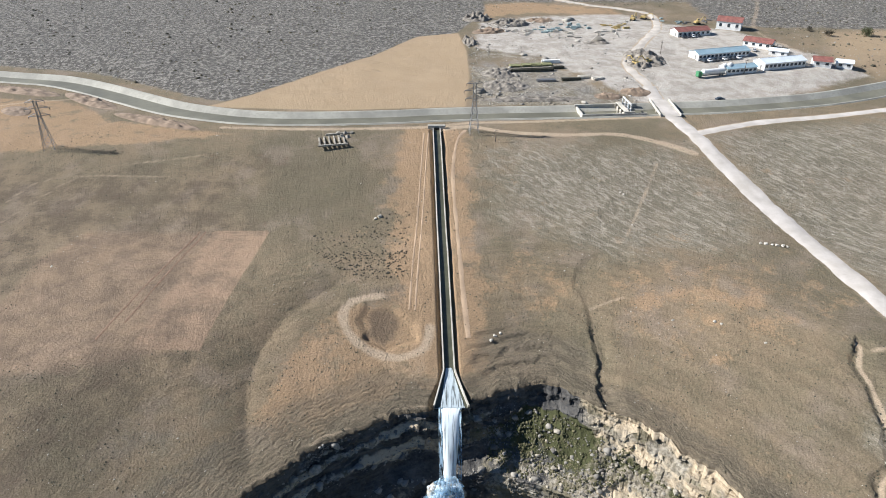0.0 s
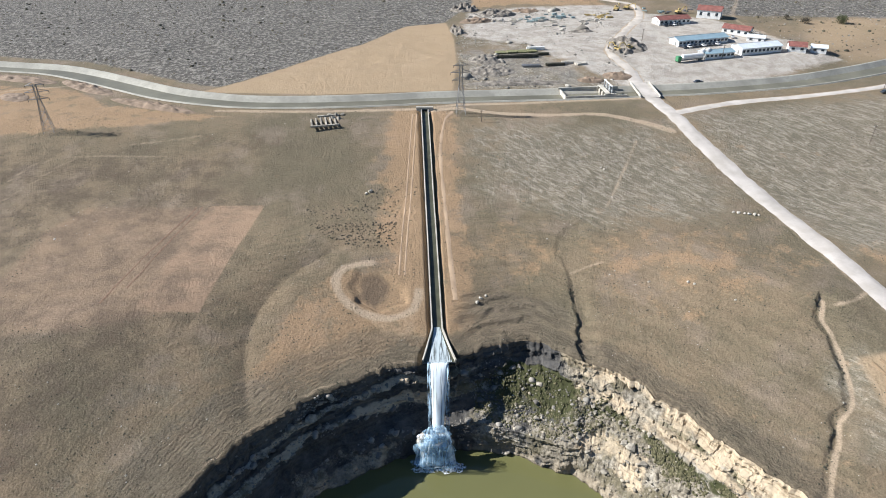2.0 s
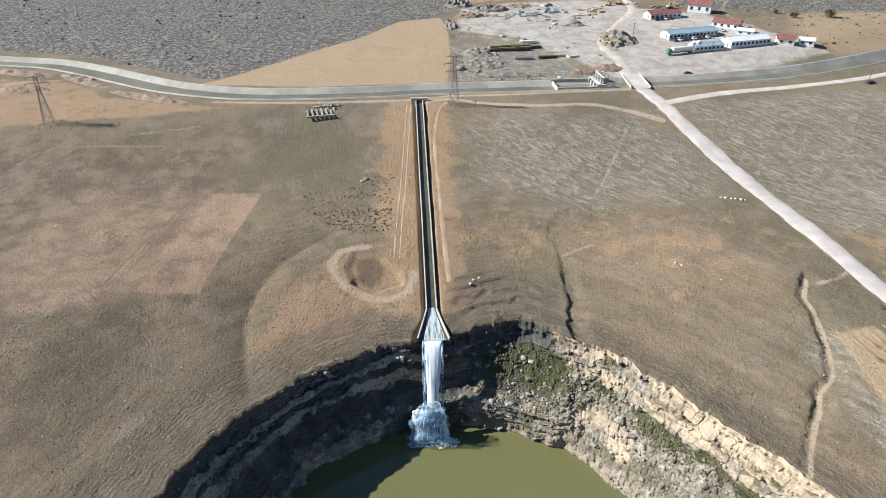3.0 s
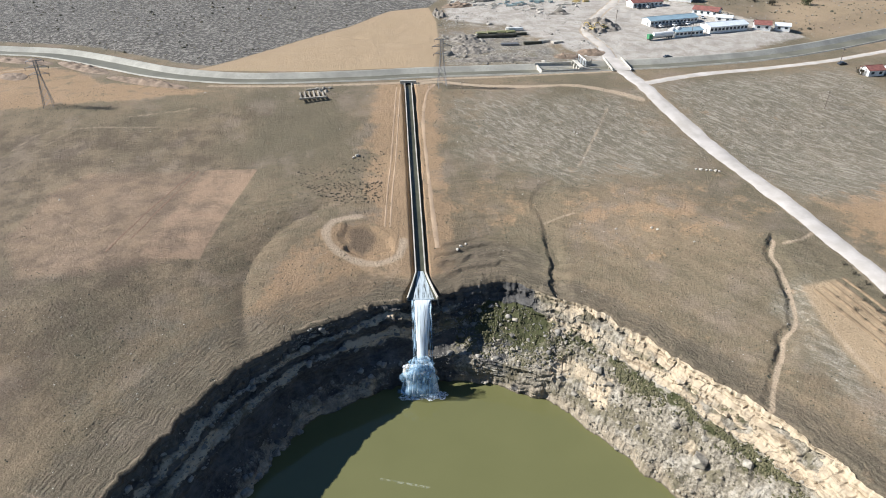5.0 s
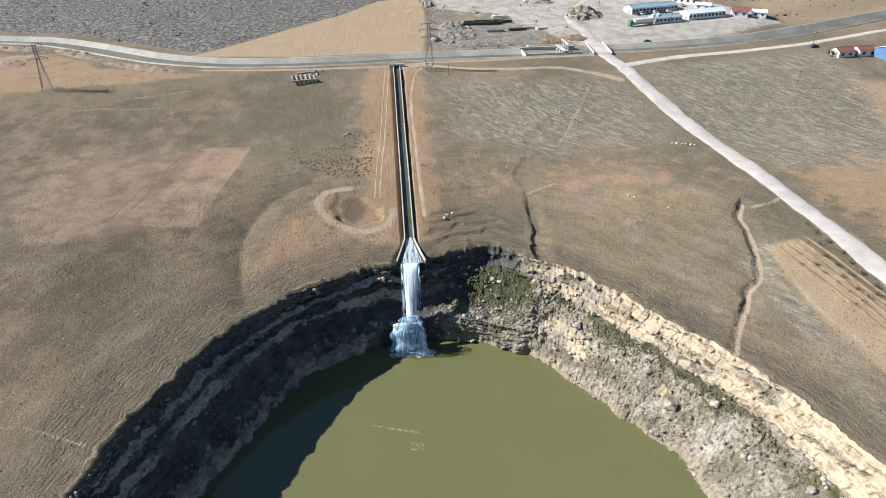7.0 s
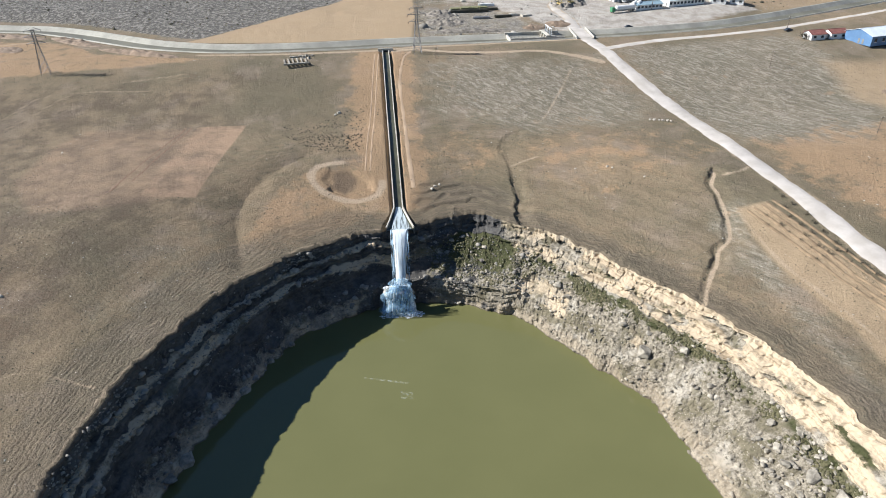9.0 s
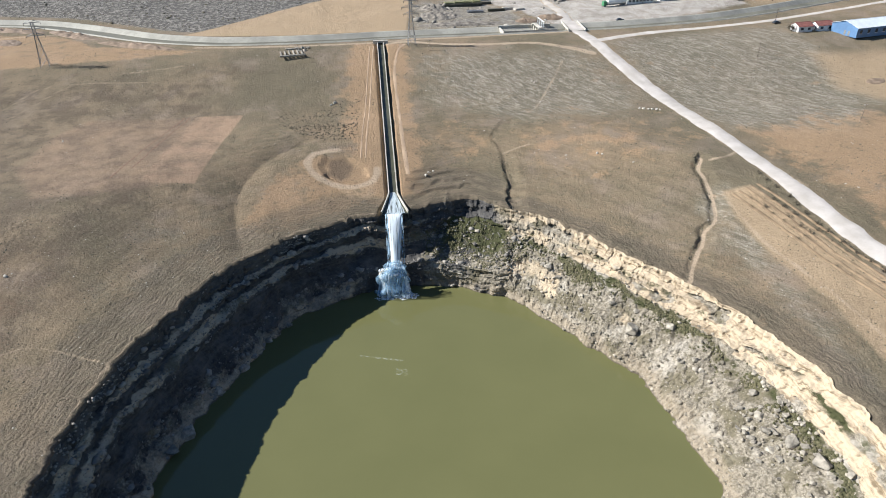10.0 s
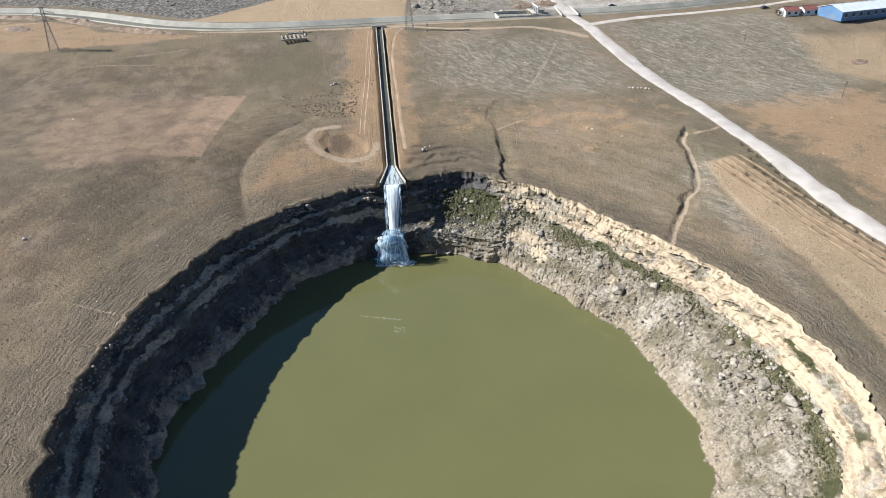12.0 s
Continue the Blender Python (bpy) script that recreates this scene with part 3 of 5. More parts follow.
for g, w, strength in ((GULLY_A, 0.8, 0.6), (GULLY_B, 1.3, 0.75)):
    gd, gs = line_distance(GX, GY, g)
    gs = -gs
    tracks = np.maximum(tracks, strength * smooth((w - np.abs(gs - w - 0.4)) / 1.2) * (gd < 9))
tracks = np.maximum(tracks, 0.7 * track_mask([(108, 124), (113, 125), (119, 129)], 1.0))
tracks = np.maximum(tracks, 0.5 * track_mask(ROAD, 4.6, 2.2))
tracks = np.maximum(tracks, 0.5 * track_mask([(104, 100), (106, 80), (112, 58), (116, 30), (120, 0)], 0.9, 0.8))
tracks = np.maximum(tracks, 0.42 * inside(GX, GY, [(-20, 131), (-11, 129.5), (-3.5, 135), (-3, 127), (-6, 122), (-13, 123)], 2.0))
tracks = np.maximum(tracks, 0.3 * track_mask([(9.8, 245), (10.2, 200), (10.3, 165), (9.6, 145)], 0.6, 0.8))
tracks = np.maximum(tracks, 0.35 * track_mask([(196, 340), (230, 330), (300, 345), (380, 380)], 2.5))
tracks = np.maximum(tracks, 0.5 * track_mask([(196, 355), (190, 400), (215, 460), (260, 560)], 2.0))
tracks = np.maximum(tracks, 0.5 * track_mask([(-95, 40), (-84, 53), (-65, 48)], 0.5, 0.6))
tracks = np.maximum(tracks, 0.55 * smooth(1 - np.abs(gap - 1.6 - 0.8 * fbm(GX / 9, GY / 9, 3.0)) / 0.9) * smooth((TH[None, :] - radians(98)) / 0.1))
colour_attribute(ground, "kinds", scree, rim_band, tracks)
arc_att = ground.data.attributes.new("arc", "FLOAT", "POINT")
arc_att.data.foreach_set("value", np.broadcast_to(TH[None, :] * 80, RR.shape).ravel().astype(np.float32))
att = ground.data.attributes.new("rim_gap", "FLOAT", "POINT")
att.data.foreach_set("value", gap.ravel().astype(np.float32))

# cliff: fractions of the way from the rim to the shore, and heights
PROFILES = {
    "west": [(0, 0.7), (0.05, -3.2), (0.20, -4.2), (0.23, -6.4), (0.42, -7.8), (0.46, -11.4), (0.60, -14.0), (0.74, -16.8), (0.88, -19.2), (1.0, -20.8), (1.3, -25)],
    "fall": [(0, 0.5), (0.03, -2.6), (0.16, -3.6), (0.19, -6.5), (0.30, -9.5), (0.48, -11.8), (0.70, -12.6), (0.80, -13.0), (0.84, -16.5), (0.88, -21.0), (1.3, -25)],
    "north": [(0, 0.7), (0.04, -2.4), (0.14, -3.2), (0.20, -5.0), (0.45, -8.2), (0.66, -10.6), (0.84, -12.4), (0.91, -13.0), (0.94, -17.0), (0.97, -21.0), (1.3, -25)],
    "east": [(0, 0.7), (0.05, -1.7), (0.13, -2.4), (0.19, -4.8), (0.29, -5.7), (0.34, -7.8), (0.52, -10.4), (0.73, -14.2), (0.90, -17.8), (1.0, -20.8), (1.3, -25)],
    "south_east": [(0, 0.7), (0.05, -2.2), (0.11, -2.8), (0.17, -6.2), (0.22, -7.2), (0.27, -9.4), (0.50, -12.0), (0.73, -15.4), (0.90, -18.4), (1.0, -20.8), (1.3, -25)],
}
KNOTS = [(-62, "south_east"), (8, "south_east"), (28, "east"), (66, "east"), (75, "north"), (84, "north"), (92, "fall"), (104, "fall"), (118, "west"), (242, "west"), (298, "south_east")]
V = np.linspace(0, 10, 181)


def profile_at(deg, u):
    """The profile at an angle, read at the uneven steps u."""
    for (a, na), (b, nb) in zip(KNOTS[:-1], KNOTS[1:]):
        if a <= deg <= b:
            s = float(smooth((deg - a) / (b - a)))
            pa, pb = np.array(PROFILES[na]), np.array(PROFILES[nb])
            q = pa * (1 - s) + pb * s
            return np.stack([np.interp(u, np.arange(11), q[:, 0]), np.interp(u, np.arange(11), q[:, 1])], 1)
    return None


# the ledges wander up and down along the wall
arc_m = TH * 78.0
wander = 0.75 * fbm(arc_m / 17, 0.0, 5.0, 3) + 0.55 * fbm(arc_m / 4.5, 3.0, 8.0, 3)
U = V[:, None] + wander[None, :] * (smooth((V - 0.3) / 1.2) * smooth((7.0 - V) / 2.0))[:, None] * np.where(np.degrees(TH) < 76, 0.9, 0.3)[None, :]
prof = np.stack([profile_at(math.degrees(th), U[:, i]) for i, th in enumerate(TH)], 1)
frac, CZ = prof[..., 0], prof[..., 1]
rim_mean, shore_mean = rim_base(TH), harmonic(SHORE, TH)
CR = rim_mean[None, :] + (shore_mean - rim_mean)[None, :] * frac
CR = CR + (rim - rim_mean)[None, :] * np.clip(1 - V[:, None] / 2.2, 0, 1) ** 1.5 + (shore - shore_mean)[None, :] * smooth((V[:, None] - 7.2) / 1.6)
ux, uy = np.cos(TH)[None, :], np.sin(TH)[None, :]
PX, PY = CX + CR * ux, CY + CR * uy
deg = np.degrees(TH)[None, :]
low_bumps = 0.9 * smooth((V[:, None] - 4.6) / 0.8) * np.abs(fbm(PX / 2.6, PY / 2.6, 33.0, 3)) * 1.6 * (deg < 70)
# strata step in and out, blocks break the faces
ease = smooth(V / 0.6)[:, None] * smooth((9.3 - V) / 1.0)[:, None]
bed = value_noise(PX / 9, PY / 9, CZ / 0.9) * 0.8 + value_noise(PX / 3, PY / 3, CZ / 0.45) * 0.5
block = fbm(PX / 3.2, PY / 3.2, CZ / 3.2, 4)
calm = 1 - 0.3 * smooth((66 - deg) / 8) * smooth((4.4 - V) / 0.6)[:, None]
west_low = smooth((deg - 100) / 12) * smooth((V[:, None] - 4.3) / 0.8)
hollows = smooth((fbm(arc_m[None, :] / 8.0, CZ / 1.5, 61.0, 3) - 0.20) / 0.12) * smooth((V - 0.25) / 0.4)[:, None] * smooth((4.4 - V) / 0.5)[:, None] * smooth((80 - deg) / 8)
CZ = CZ + ease * calm * (1.4 * fbm(PX / 6, PY / 6, CZ / 9, 4) + 1.3 * fbm(PX / 13, PY / 13, 14.0, 2))
layer = np.floor(CZ / 0.85 + 0.5 * fbm(PX / 12, PY / 12, 1.0)).astype(np.int64)
arc_len = np.broadcast_to(TH[None, :] * 78, CZ.shape)
column = np.floor(arc_len / 2.3 + 7.3 * lattice(layer, layer * 0, layer * 0) + 0.6 * fbm(PX / 2, PY / 2, CZ / 2)).astype(np.int64)
small = np.floor(arc_len / 0.9 + 3.1 * lattice(layer, layer * 0 + 5, layer * 0)).astype(np.int64)
blocky = 0.75 * lattice(column, layer, layer * 0) + 0.35 * lattice(small, layer, layer * 0 + 3)
steep = np.maximum(smooth((4.6 - V) / 0.8)[:, None] * 1.0, 0.35) * np.where(deg > 105, 0.55, 0.9)
lumps = fbm(PX / 4.5, PY / 4.5, CZ / 4.5, 5)
CR = CR + ease * calm * (0.55 * bed * (1 - 0.75 * west_low) + 0.7 * block + blocky * steep * (1 - 0.6 * west_low) + 2.6 * west_low * lumps) + 0.8 * hollows
PX, PY = CX + CR * ux, CY + CR * uy
CZ = CZ + ease * calm * 0.35 * np.sign(block) * np.abs(block) ** 0.5
CZ = CZ + ease * low_bumps + ease * west_low * (0.9 * np.abs(fbm(PX / 2.2, PY / 2.2, 51.0, 3)) + 0.5 * lumps)
CZ[0] = GZ[0]
CR0 = rim
PX[0], PY[0] = GX[0], GY[0]
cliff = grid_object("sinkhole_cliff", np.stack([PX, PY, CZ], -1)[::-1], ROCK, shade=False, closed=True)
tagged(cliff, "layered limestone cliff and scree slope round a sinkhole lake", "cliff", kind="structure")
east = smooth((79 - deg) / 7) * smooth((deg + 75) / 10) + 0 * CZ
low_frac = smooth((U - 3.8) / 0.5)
# hollows lose their cream: shade in the notches is painted brown as well
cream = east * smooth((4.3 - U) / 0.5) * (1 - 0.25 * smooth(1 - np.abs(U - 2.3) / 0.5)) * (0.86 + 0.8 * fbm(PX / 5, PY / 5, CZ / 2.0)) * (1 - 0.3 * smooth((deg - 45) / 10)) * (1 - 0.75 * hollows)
drape = smooth((76 - deg) / 5) * smooth((deg - 24) / 10) * smooth((V[:, None] - 5.5) / 0.6) * smooth((8.0 - V[:, None]) / 0.8)
cream = np.maximum(cream, 0.44 * drape * (0.62 + 1.9 * fbm(arc_m[None, :] / 6.0, V[:, None] / 1.6, 71.0, 4)))
# pale west ledges: dust, and skylight on their tops put into the colour
ledges = np.maximum(smooth(1.25 - np.abs(U - 1.6) / 0.7), smooth(1.25 - np.abs(U - 3.6) / 0.7)) * smooth((deg - 92) / 12)
cream = np.maximum(cream, 0.80 * ledges * (0.8 + 1.0 * fbm(PX / 6, PY / 6, 15.0)))
cream = np.maximum(cream, 0.62 * smooth((deg - 100) / 14) * smooth((V[:, None] - 6.2) / 2.2) * (0.85 + 1.3 * fbm(PX / 3.5, PY / 3.5, CZ / 3)))
# the sunlit east wall keeps pale scree tones in place of the dark base
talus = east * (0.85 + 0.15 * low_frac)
for step, amount in ((1.6, 1.25), (3.6, 1.35)):
    talus = np.maximum(talus, amount * smooth((deg - 84) / 12) * smooth(1 - np.abs(U - step) / 0.72) * (0.75 + 0.8 * fbm(PX / 7, PY / 7, 9.0)))
talus = np.maximum(talus, 0.8 * smooth((96 - deg) / 5) * smooth((deg - 70) / 5) * smooth((V[:, None] - 4.5) / 1.0) * (0.8 + 0.8 * fbm(PX / 3, PY / 3, CZ / 1.2)))
talus = np.maximum(talus, 0.75 * smooth((V[:, None] - 7.0) / 0.9) * smooth((deg - 100) / 20))
talus = np.maximum(talus, 0.50 * smooth((deg - 100) / 20) * smooth((V[:, None] - 4.8) / 2.6) * (1 + 1.3 * fbm(PX / 3, PY / 3, CZ / 3)))
moss = smooth((12 - np.abs(deg - 79)) / 8) * (1.1 + 1.0 * fbm(PX / 3.5, PY / 3.5, 2.0)) * smooth((V - 1.8) / 0.8)[:, None] * smooth((5.6 - V) / 1.6)[:, None]
moss = np.maximum(moss, 0.62 * (0.8 + 1.2 * fbm(PX / 4, PY / 4, 42.0)) * smooth((76 - deg) / 8) * smooth((deg - 28) / 10) * smooth(1 - np.abs(U - 4.5) / 1.2))
moss = np.maximum(moss, 0.9 * smooth(1 - np.abs(deg + 8) / 7) * smooth(1 - np.abs(V - 1.9) / 0.8)[:, None])
moss = np.maximum(moss, 0.36 * (0.8 + 1.4 * fbm(PX / 6, PY / 6, 12.0)) * east * smooth(1 - np.abs(U - 2.3) / 0.6))
moss = np.maximum(moss, 1.1 * (0.75 + 1.1 * fbm(PX / 5, PY / 5, 22.0)) * smooth((60 - deg) / 8) * smooth((deg + 50) / 10) * smooth(1 - np.abs(U - 4.75) / 0.95))
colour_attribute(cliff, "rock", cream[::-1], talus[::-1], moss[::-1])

lake_r = np.linspace(0, 84, 30)[:, None] * np.ones((1, 96))
lake_t = np.linspace(0, 2 * math.pi, 97)[:-1][None, :]
lake_xyz = np.stack([CX + lake_r * np.cos(lake_t), CY + lake_r * np.sin(lake_t), np.full(lake_r.shape, WATER)], -1)
lake = grid_object("water", lake_xyz, LAKE, closed=True)
tagged(lake, "still murky green lake at the bottom of the sinkhole", "lake", kind="structure")

# ---- roads ----


# ---- canal, bridge, sluice ----
def sweep(name, line, section, mat, base=0.0):
    """A cross-section (offset to the right, height) swept along a plan line."""
    d = np.gradient(line, axis=0)
    d /= np.linalg.norm(d, axis=1)[:, None]
    n = np.stack([d[:, 1], -d[:, 0]], 1)
    s = np.array(section, float)
    xy = line[:, None, :] + n[:, None, :] * s[None, :, :1]
    z = np.broadcast_to(base + s[None, :, 1:], (len(line), len(s), 1))
    return grid_object(name, np.concatenate([xy, z], -1), mat, shade=False)


canal = sweep("canal", CANAL, [(-9.0, -0.6), (-8.0, 0.42), (-7.2, 0.42), (-2.8, -2.7), (2.8, -2.7), (7.2, 0.32), (7.7, 0.32), (8.6, -0.5)], LINING, CANAL_CREST)
tagged(canal, "wide concrete-lined irrigation canal with sloping pale banks", "canal", kind="structure")
canal_water = sweep("canal_water", CANAL, [(-4.6, -1.55), (0, -1.55), (4.6, -1.55)], CANAL_WATER, CANAL_CREST)
tagged(canal_water, "grey-green water standing low in the canal", "water", kind="structure")
road_level = lambda x, y: np.where(line_distance(x, y, CANAL)[0] < 11, CANAL_CREST + 0.85, -99.0)
ribbon_road = ribbon("road", ROAD, 6.8, 0.30, GRAVEL, 1.5, 6, 0.30, road_level)
tagged(ribbon_road, "white gravel road crossing the steppe and the canal", "road", kind="structure")


def make_bridge(x, y, turn):
    e = empty("road_bridge", pose(x, y, CANAL_CREST, 0, 0, turn), "short concrete slab bridge carrying the gravel road over the canal", "bridge")
    part("deck", boxed(-4.3, -10.5, 0.0, 4.3, 10.5, 0.62, 0.05), CONCRETE, e)
    for s in (-1, 1):
        part("parapet", boxed(4.3 * s - 0.2, -10.5, 0.62, 4.3 * s + 0.2, 10.5, 1.35, 0.05), CONCRETE, e, "low pale concrete parapet")
        part("abutment", boxed(-4.4, 7.2 * s - 0.6, -3.2, 4.4, 7.2 * s + 0.6, 0.0), CONCRETE, e)
    part("pier", boxed(-3.8, -0.4, -3.2, 3.8, 0.4, 0.0), CONCRETE, e)
    return e


make_bridge(97.2, 271.7, -3)


def make_sluice(x, y, turn):
    e = empty("sluice_gate", pose(x, y, CANAL_CREST, 0, 0, turn), "concrete sluice across the canal with steel gates and hoist frames", "sluice gate")
    for s in (-1, 1):
        part("side_wall", boxed(-14, 6.6 * s - 0.35, -3, 14, 6.6 * s + 0.35, 1.1, 0.05), CONCRETE, e)
    for px in (-13, 5.0):
        part("cross_wall", boxed(px - 0.3, -6.3, -3, px + 0.3, 6.3, 0.3), CONCRETE, e, "dark wet concrete cross wall")
    for k in range(4):
        py = -6.0 + 4.0 * k
        part("pier", boxed(4, py - 0.4, -3, 9, py + 0.4, 1.6, 0.05), CONCRETE, e)
    part("walkway", boxed(4.4, -6.6, 1.6, 6.4, 6.6, 1.85), CONCRETE, e)
    for k in range(3):
        py = -4.0 + 4.0 * k
        part("gate_leaf", boxed(7.0, py - 1.6, -2.6, 7.2, py + 1.6, 1.2), STEEL, e, "grey steel gate leaf")
        bm = bmesh.new()
        for s in (-1.5, 1.5):
            box(bm, 6.9, py + s - 0.12, 1.6, 7.3, py + s + 0.12, 4.4)
        box(bm, 6.85, py - 1.7, 4.4, 7.35, py + 1.7, 4.75)
        part("hoist_frame", bm, WHITE, e, "white painted hoist frame")
    bm = bmesh.new()
    for k in range(15):
        bar(bm, (-14 + 2 * k, -6.6, 1.1), (-14 + 2 * k, -6.6, 2.1), 0.05, 4)
    bar(bm, (-14, -6.6, 2.1), (14, -6.6, 2.1), 0.05, 4)
    part("railing", bm, STEEL, e)
    return e


WHITE = plain("white_paint", (0.74, 0.73, 0.70), 0.6, vary=0.12, scale=0.4)
BLUE_ROOF = plain("faded_blue_sheet_roof", (0.26, 0.36, 0.41), 0.45, vary=0.15, scale=0.3)
PALE_ROOF = plain("pale_sheet_roof", (0.66, 0.70, 0.72), 0.45, vary=0.1, scale=0.3)
RED_ROOF = plain("red_brown_tile_roof", (0.22, 0.085, 0.068), 0.8, vary=0.3, scale=0.6)
BLUE_WALL = plain("deep_blue_cladding", (0.10, 0.19, 0.33), 0.5, vary=0.15, scale=0.3)
WINDOW = plain("dark_window_glass", (0.035, 0.045, 0.055), 0.12, vary=0.1)
DOOR = plain("grey_metal_door", (0.20, 0.20, 0.19), 0.6)
OLIVE = plain("olive_tarpaulin", (0.19, 0.185, 0.085), 0.85, vary=0.3, scale=0.7)
YELLOW = plain("machine_yellow", (0.42, 0.31, 0.12), 0.6, vary=0.2, scale=1.0)
TEAL = plain("pale_teal_pipes", (0.30, 0.37, 0.36), 0.6, vary=0.25, scale=1.0)
RUBBER = plain("black_rubber", (0.02, 0.02, 0.02), 0.9)
GREEN_PAINT = plain("green_paint", (0.06, 0.22, 0.10), 0.5, vary=0.15)
RUBBLE = plain("grey_rubble", (0.215, 0.188, 0.155), 0.95, vary=0.5, scale=0.5, bump=0.8)
EARTH = plain("heaped_earth", (0.235, 0.17, 0.118), 0.95, vary=0.4, scale=0.3, bump=0.6)
make_sluice(72.5, 268.9, 4)

# ---- chute ----
ys = np.concatenate([np.linspace(247, 128, 61), np.linspace(127, 114.4, 14)])
half = 1.25 + 2.9 * np.clip((127 - ys) / 12.6, 0, 1)
cx = chute_x(ys)
bed = hill(cx, ys) - 0.55
bed = np.minimum.accumulate(bed)


def strip(name, left, right, z, mat, parent, label="", smooth_shade=False):
    rows = np.stack([np.stack([left, ys, z], -1), np.stack([right, ys, z], -1)], 1)
    ob = grid_object(name, rows, mat, smooth_shade)
    ob.parent = parent
    if label:
        ob["label"] = label
    return ob


chute = empty("drop_chute", pose(0, 0, 0), "narrow concrete drop chute running downhill to a flared lip", "chute")
strip("chute_floor", cx - half - 0.3, cx + half + 0.3, bed, CONCRETE, chute)
for s in (-1, 1):
    inner, outer = cx + s * half, cx + s * (half + 0.34)
    top = bed + 1.2
    ring = [(inner, bed - 0.3), (inner, top), (outer, top), (outer, bed - 1.6)]
    if s > 0:
        ring = ring[::-1]
    xyz = np.stack([np.stack([a, ys, b], -1) for a, b in ring], 1)
    wall = grid_object("chute_wall", xyz, CONCRETE, False)
    wall.parent = chute
cap = boxed(-3.6, -0.6, -1.2, 3.6, 0.6, 1.4, 0.1)
head = part("head_wall", cap, CONCRETE, chute, "concrete head wall with a black slab for the dark culvert opening")
head.matrix_basis = pose(float(cx[0]), 248.2, float(bed[0]) + 0.6)
# no opening is cut: a black slab gives the dark inside of the culvert
mouth = part("culvert_mouth", boxed(-1.1, -0.72, -1.0, 1.1, -0.55, 0.5), RUBBER, chute, "black slab for the dark culvert opening")
mouth.matrix_basis = pose(float(cx[0]), 248.2, float(bed[0]) + 0.6)
flow = strip("channel_water", cx - half - 0.02, cx + half + 0.02, bed + 0.28, CHUTE_DARK, None, "", True)
tagged(flow, "thin dark sheet of water running down the chute", "water", kind="stuff")

low = ys <= 128
y2 = ys[low]
h2 = np.linspace(0.8, 3.0, low.sum())
x2 = cx[low] + np.linspace(0, 0.35, low.sum())
u = np.linspace(-1, 1, 9)
zz = bed[low][:, None] + 0.42 + 0.12 * fbm((x2[:, None] + h2[:, None] * u) / 0.5, y2[:, None] / 1.5 + 0 * u, 2.0)
rapid = grid_object("rapids", np.stack([x2[:, None] + h2[:, None] * u, y2[:, None] + 0 * u, zz], -1), CHUTE_WATER)
tagged(rapid, "white rushing water fanning out in the flared lip", "water", kind="stuff")

# ---- waterfall ----
fall = empty("waterfall", pose(0, 0, 0), "white waterfall dropping from the chute over a rock ledge", "waterfall")
lip_z = float(bed[-1]) + 0.35
LEDGE = -12.3
t_end = math.sqrt((lip_z - LEDGE) / 4.9)


def jet(name, x0, w0, w1, speed, mat, seed, z_end=LEDGE, thick=0.5, start=(114.6, None), rows=36, around=14, drift=0.0):
    z0 = lip_z if start[1] is None else start[1]
    te = math.sqrt((z0 - z_end) / 4.9)
    tt = np.linspace(0, te, rows)
    yy, zz = start[0] - speed * tt, z0 - 4.9 * tt**2
    x0 = (x0 + drift * tt)[:, None]
    w = w0 + (w1 - w0) * (tt / te)
    ph = np.linspace(0, 2 * math.pi, around + 1)[:-1]
    xx = x0 + w[:, None] * np.cos(ph)[None, :]
    yo = thick * np.minimum(1, w[:, None]) * np.sin(ph)[None, :]
    k = 1 + 0.35 * fbm(np.cos(ph)[None, :] * 2 + seed, np.sin(ph)[None, :] * 2, tt[:, None] * 2.5 + seed)
    xyz = np.stack([x0 + (xx - x0) * k, yy[:, None] + yo * k, zz[:, None] + 0 * xx], -1)
    ob = grid_object(name, xyz, mat, closed=True)
    ob.parent = fall
    return ob


jet("jet", 1.75, 2.3, 1.35, 6.9, FALL_WATER, 1.0, thick=0.8)
jet("inner_jet", 1.75, 1.9, 1.0, 6.8, FALL_WATER, 4.0, thick=0.4)
for k, (dx, w) in enumerate([(-2.6, 0.35), (-2.2, 0.4), (2.3, 0.38), (2.7, 0.3)]):
    jet("strand", 1.75 + dx * 0.95, w, w * 0.6, 6.2 + 0.25 * k, SPRAY, 7.0 + k, thick=0.25, around=8)
lip_rng = np.random.default_rng(3)
for k in range(54):
    a = -1.0 + 2.0 * k / 53
    sx = 1.0 + 2.7 * a + lip_rng.normal(0, 0.25)
    mat = FALL_WATER if lip_rng.random() < 0.42 and abs(a - 0.35) > 0.22 else SPRAY
    jet("ledge_stream", sx, lip_rng.uniform(0.08, 0.2), lip_rng.uniform(0.12, 0.42), lip_rng.uniform(0.9, 2.6), mat, 20.0 + k, WATER, 0.3, (101.9 - 1.2 * (1 - a * a) + lip_rng.normal(0, 0.3), LEDGE + lip_rng.uniform(-1.2, 1.5) - 1.2 * a * a), 18, 8, 1.7 * a + lip_rng.normal(0, 0.2) - 0.35)
jet("side_stream", 3.6, 0.5, 1.3, 2.3, FALL_WATER, 60.0, WATER, 0.5, (102.2, LEDGE + 0.4), 20, 12, 0.9)


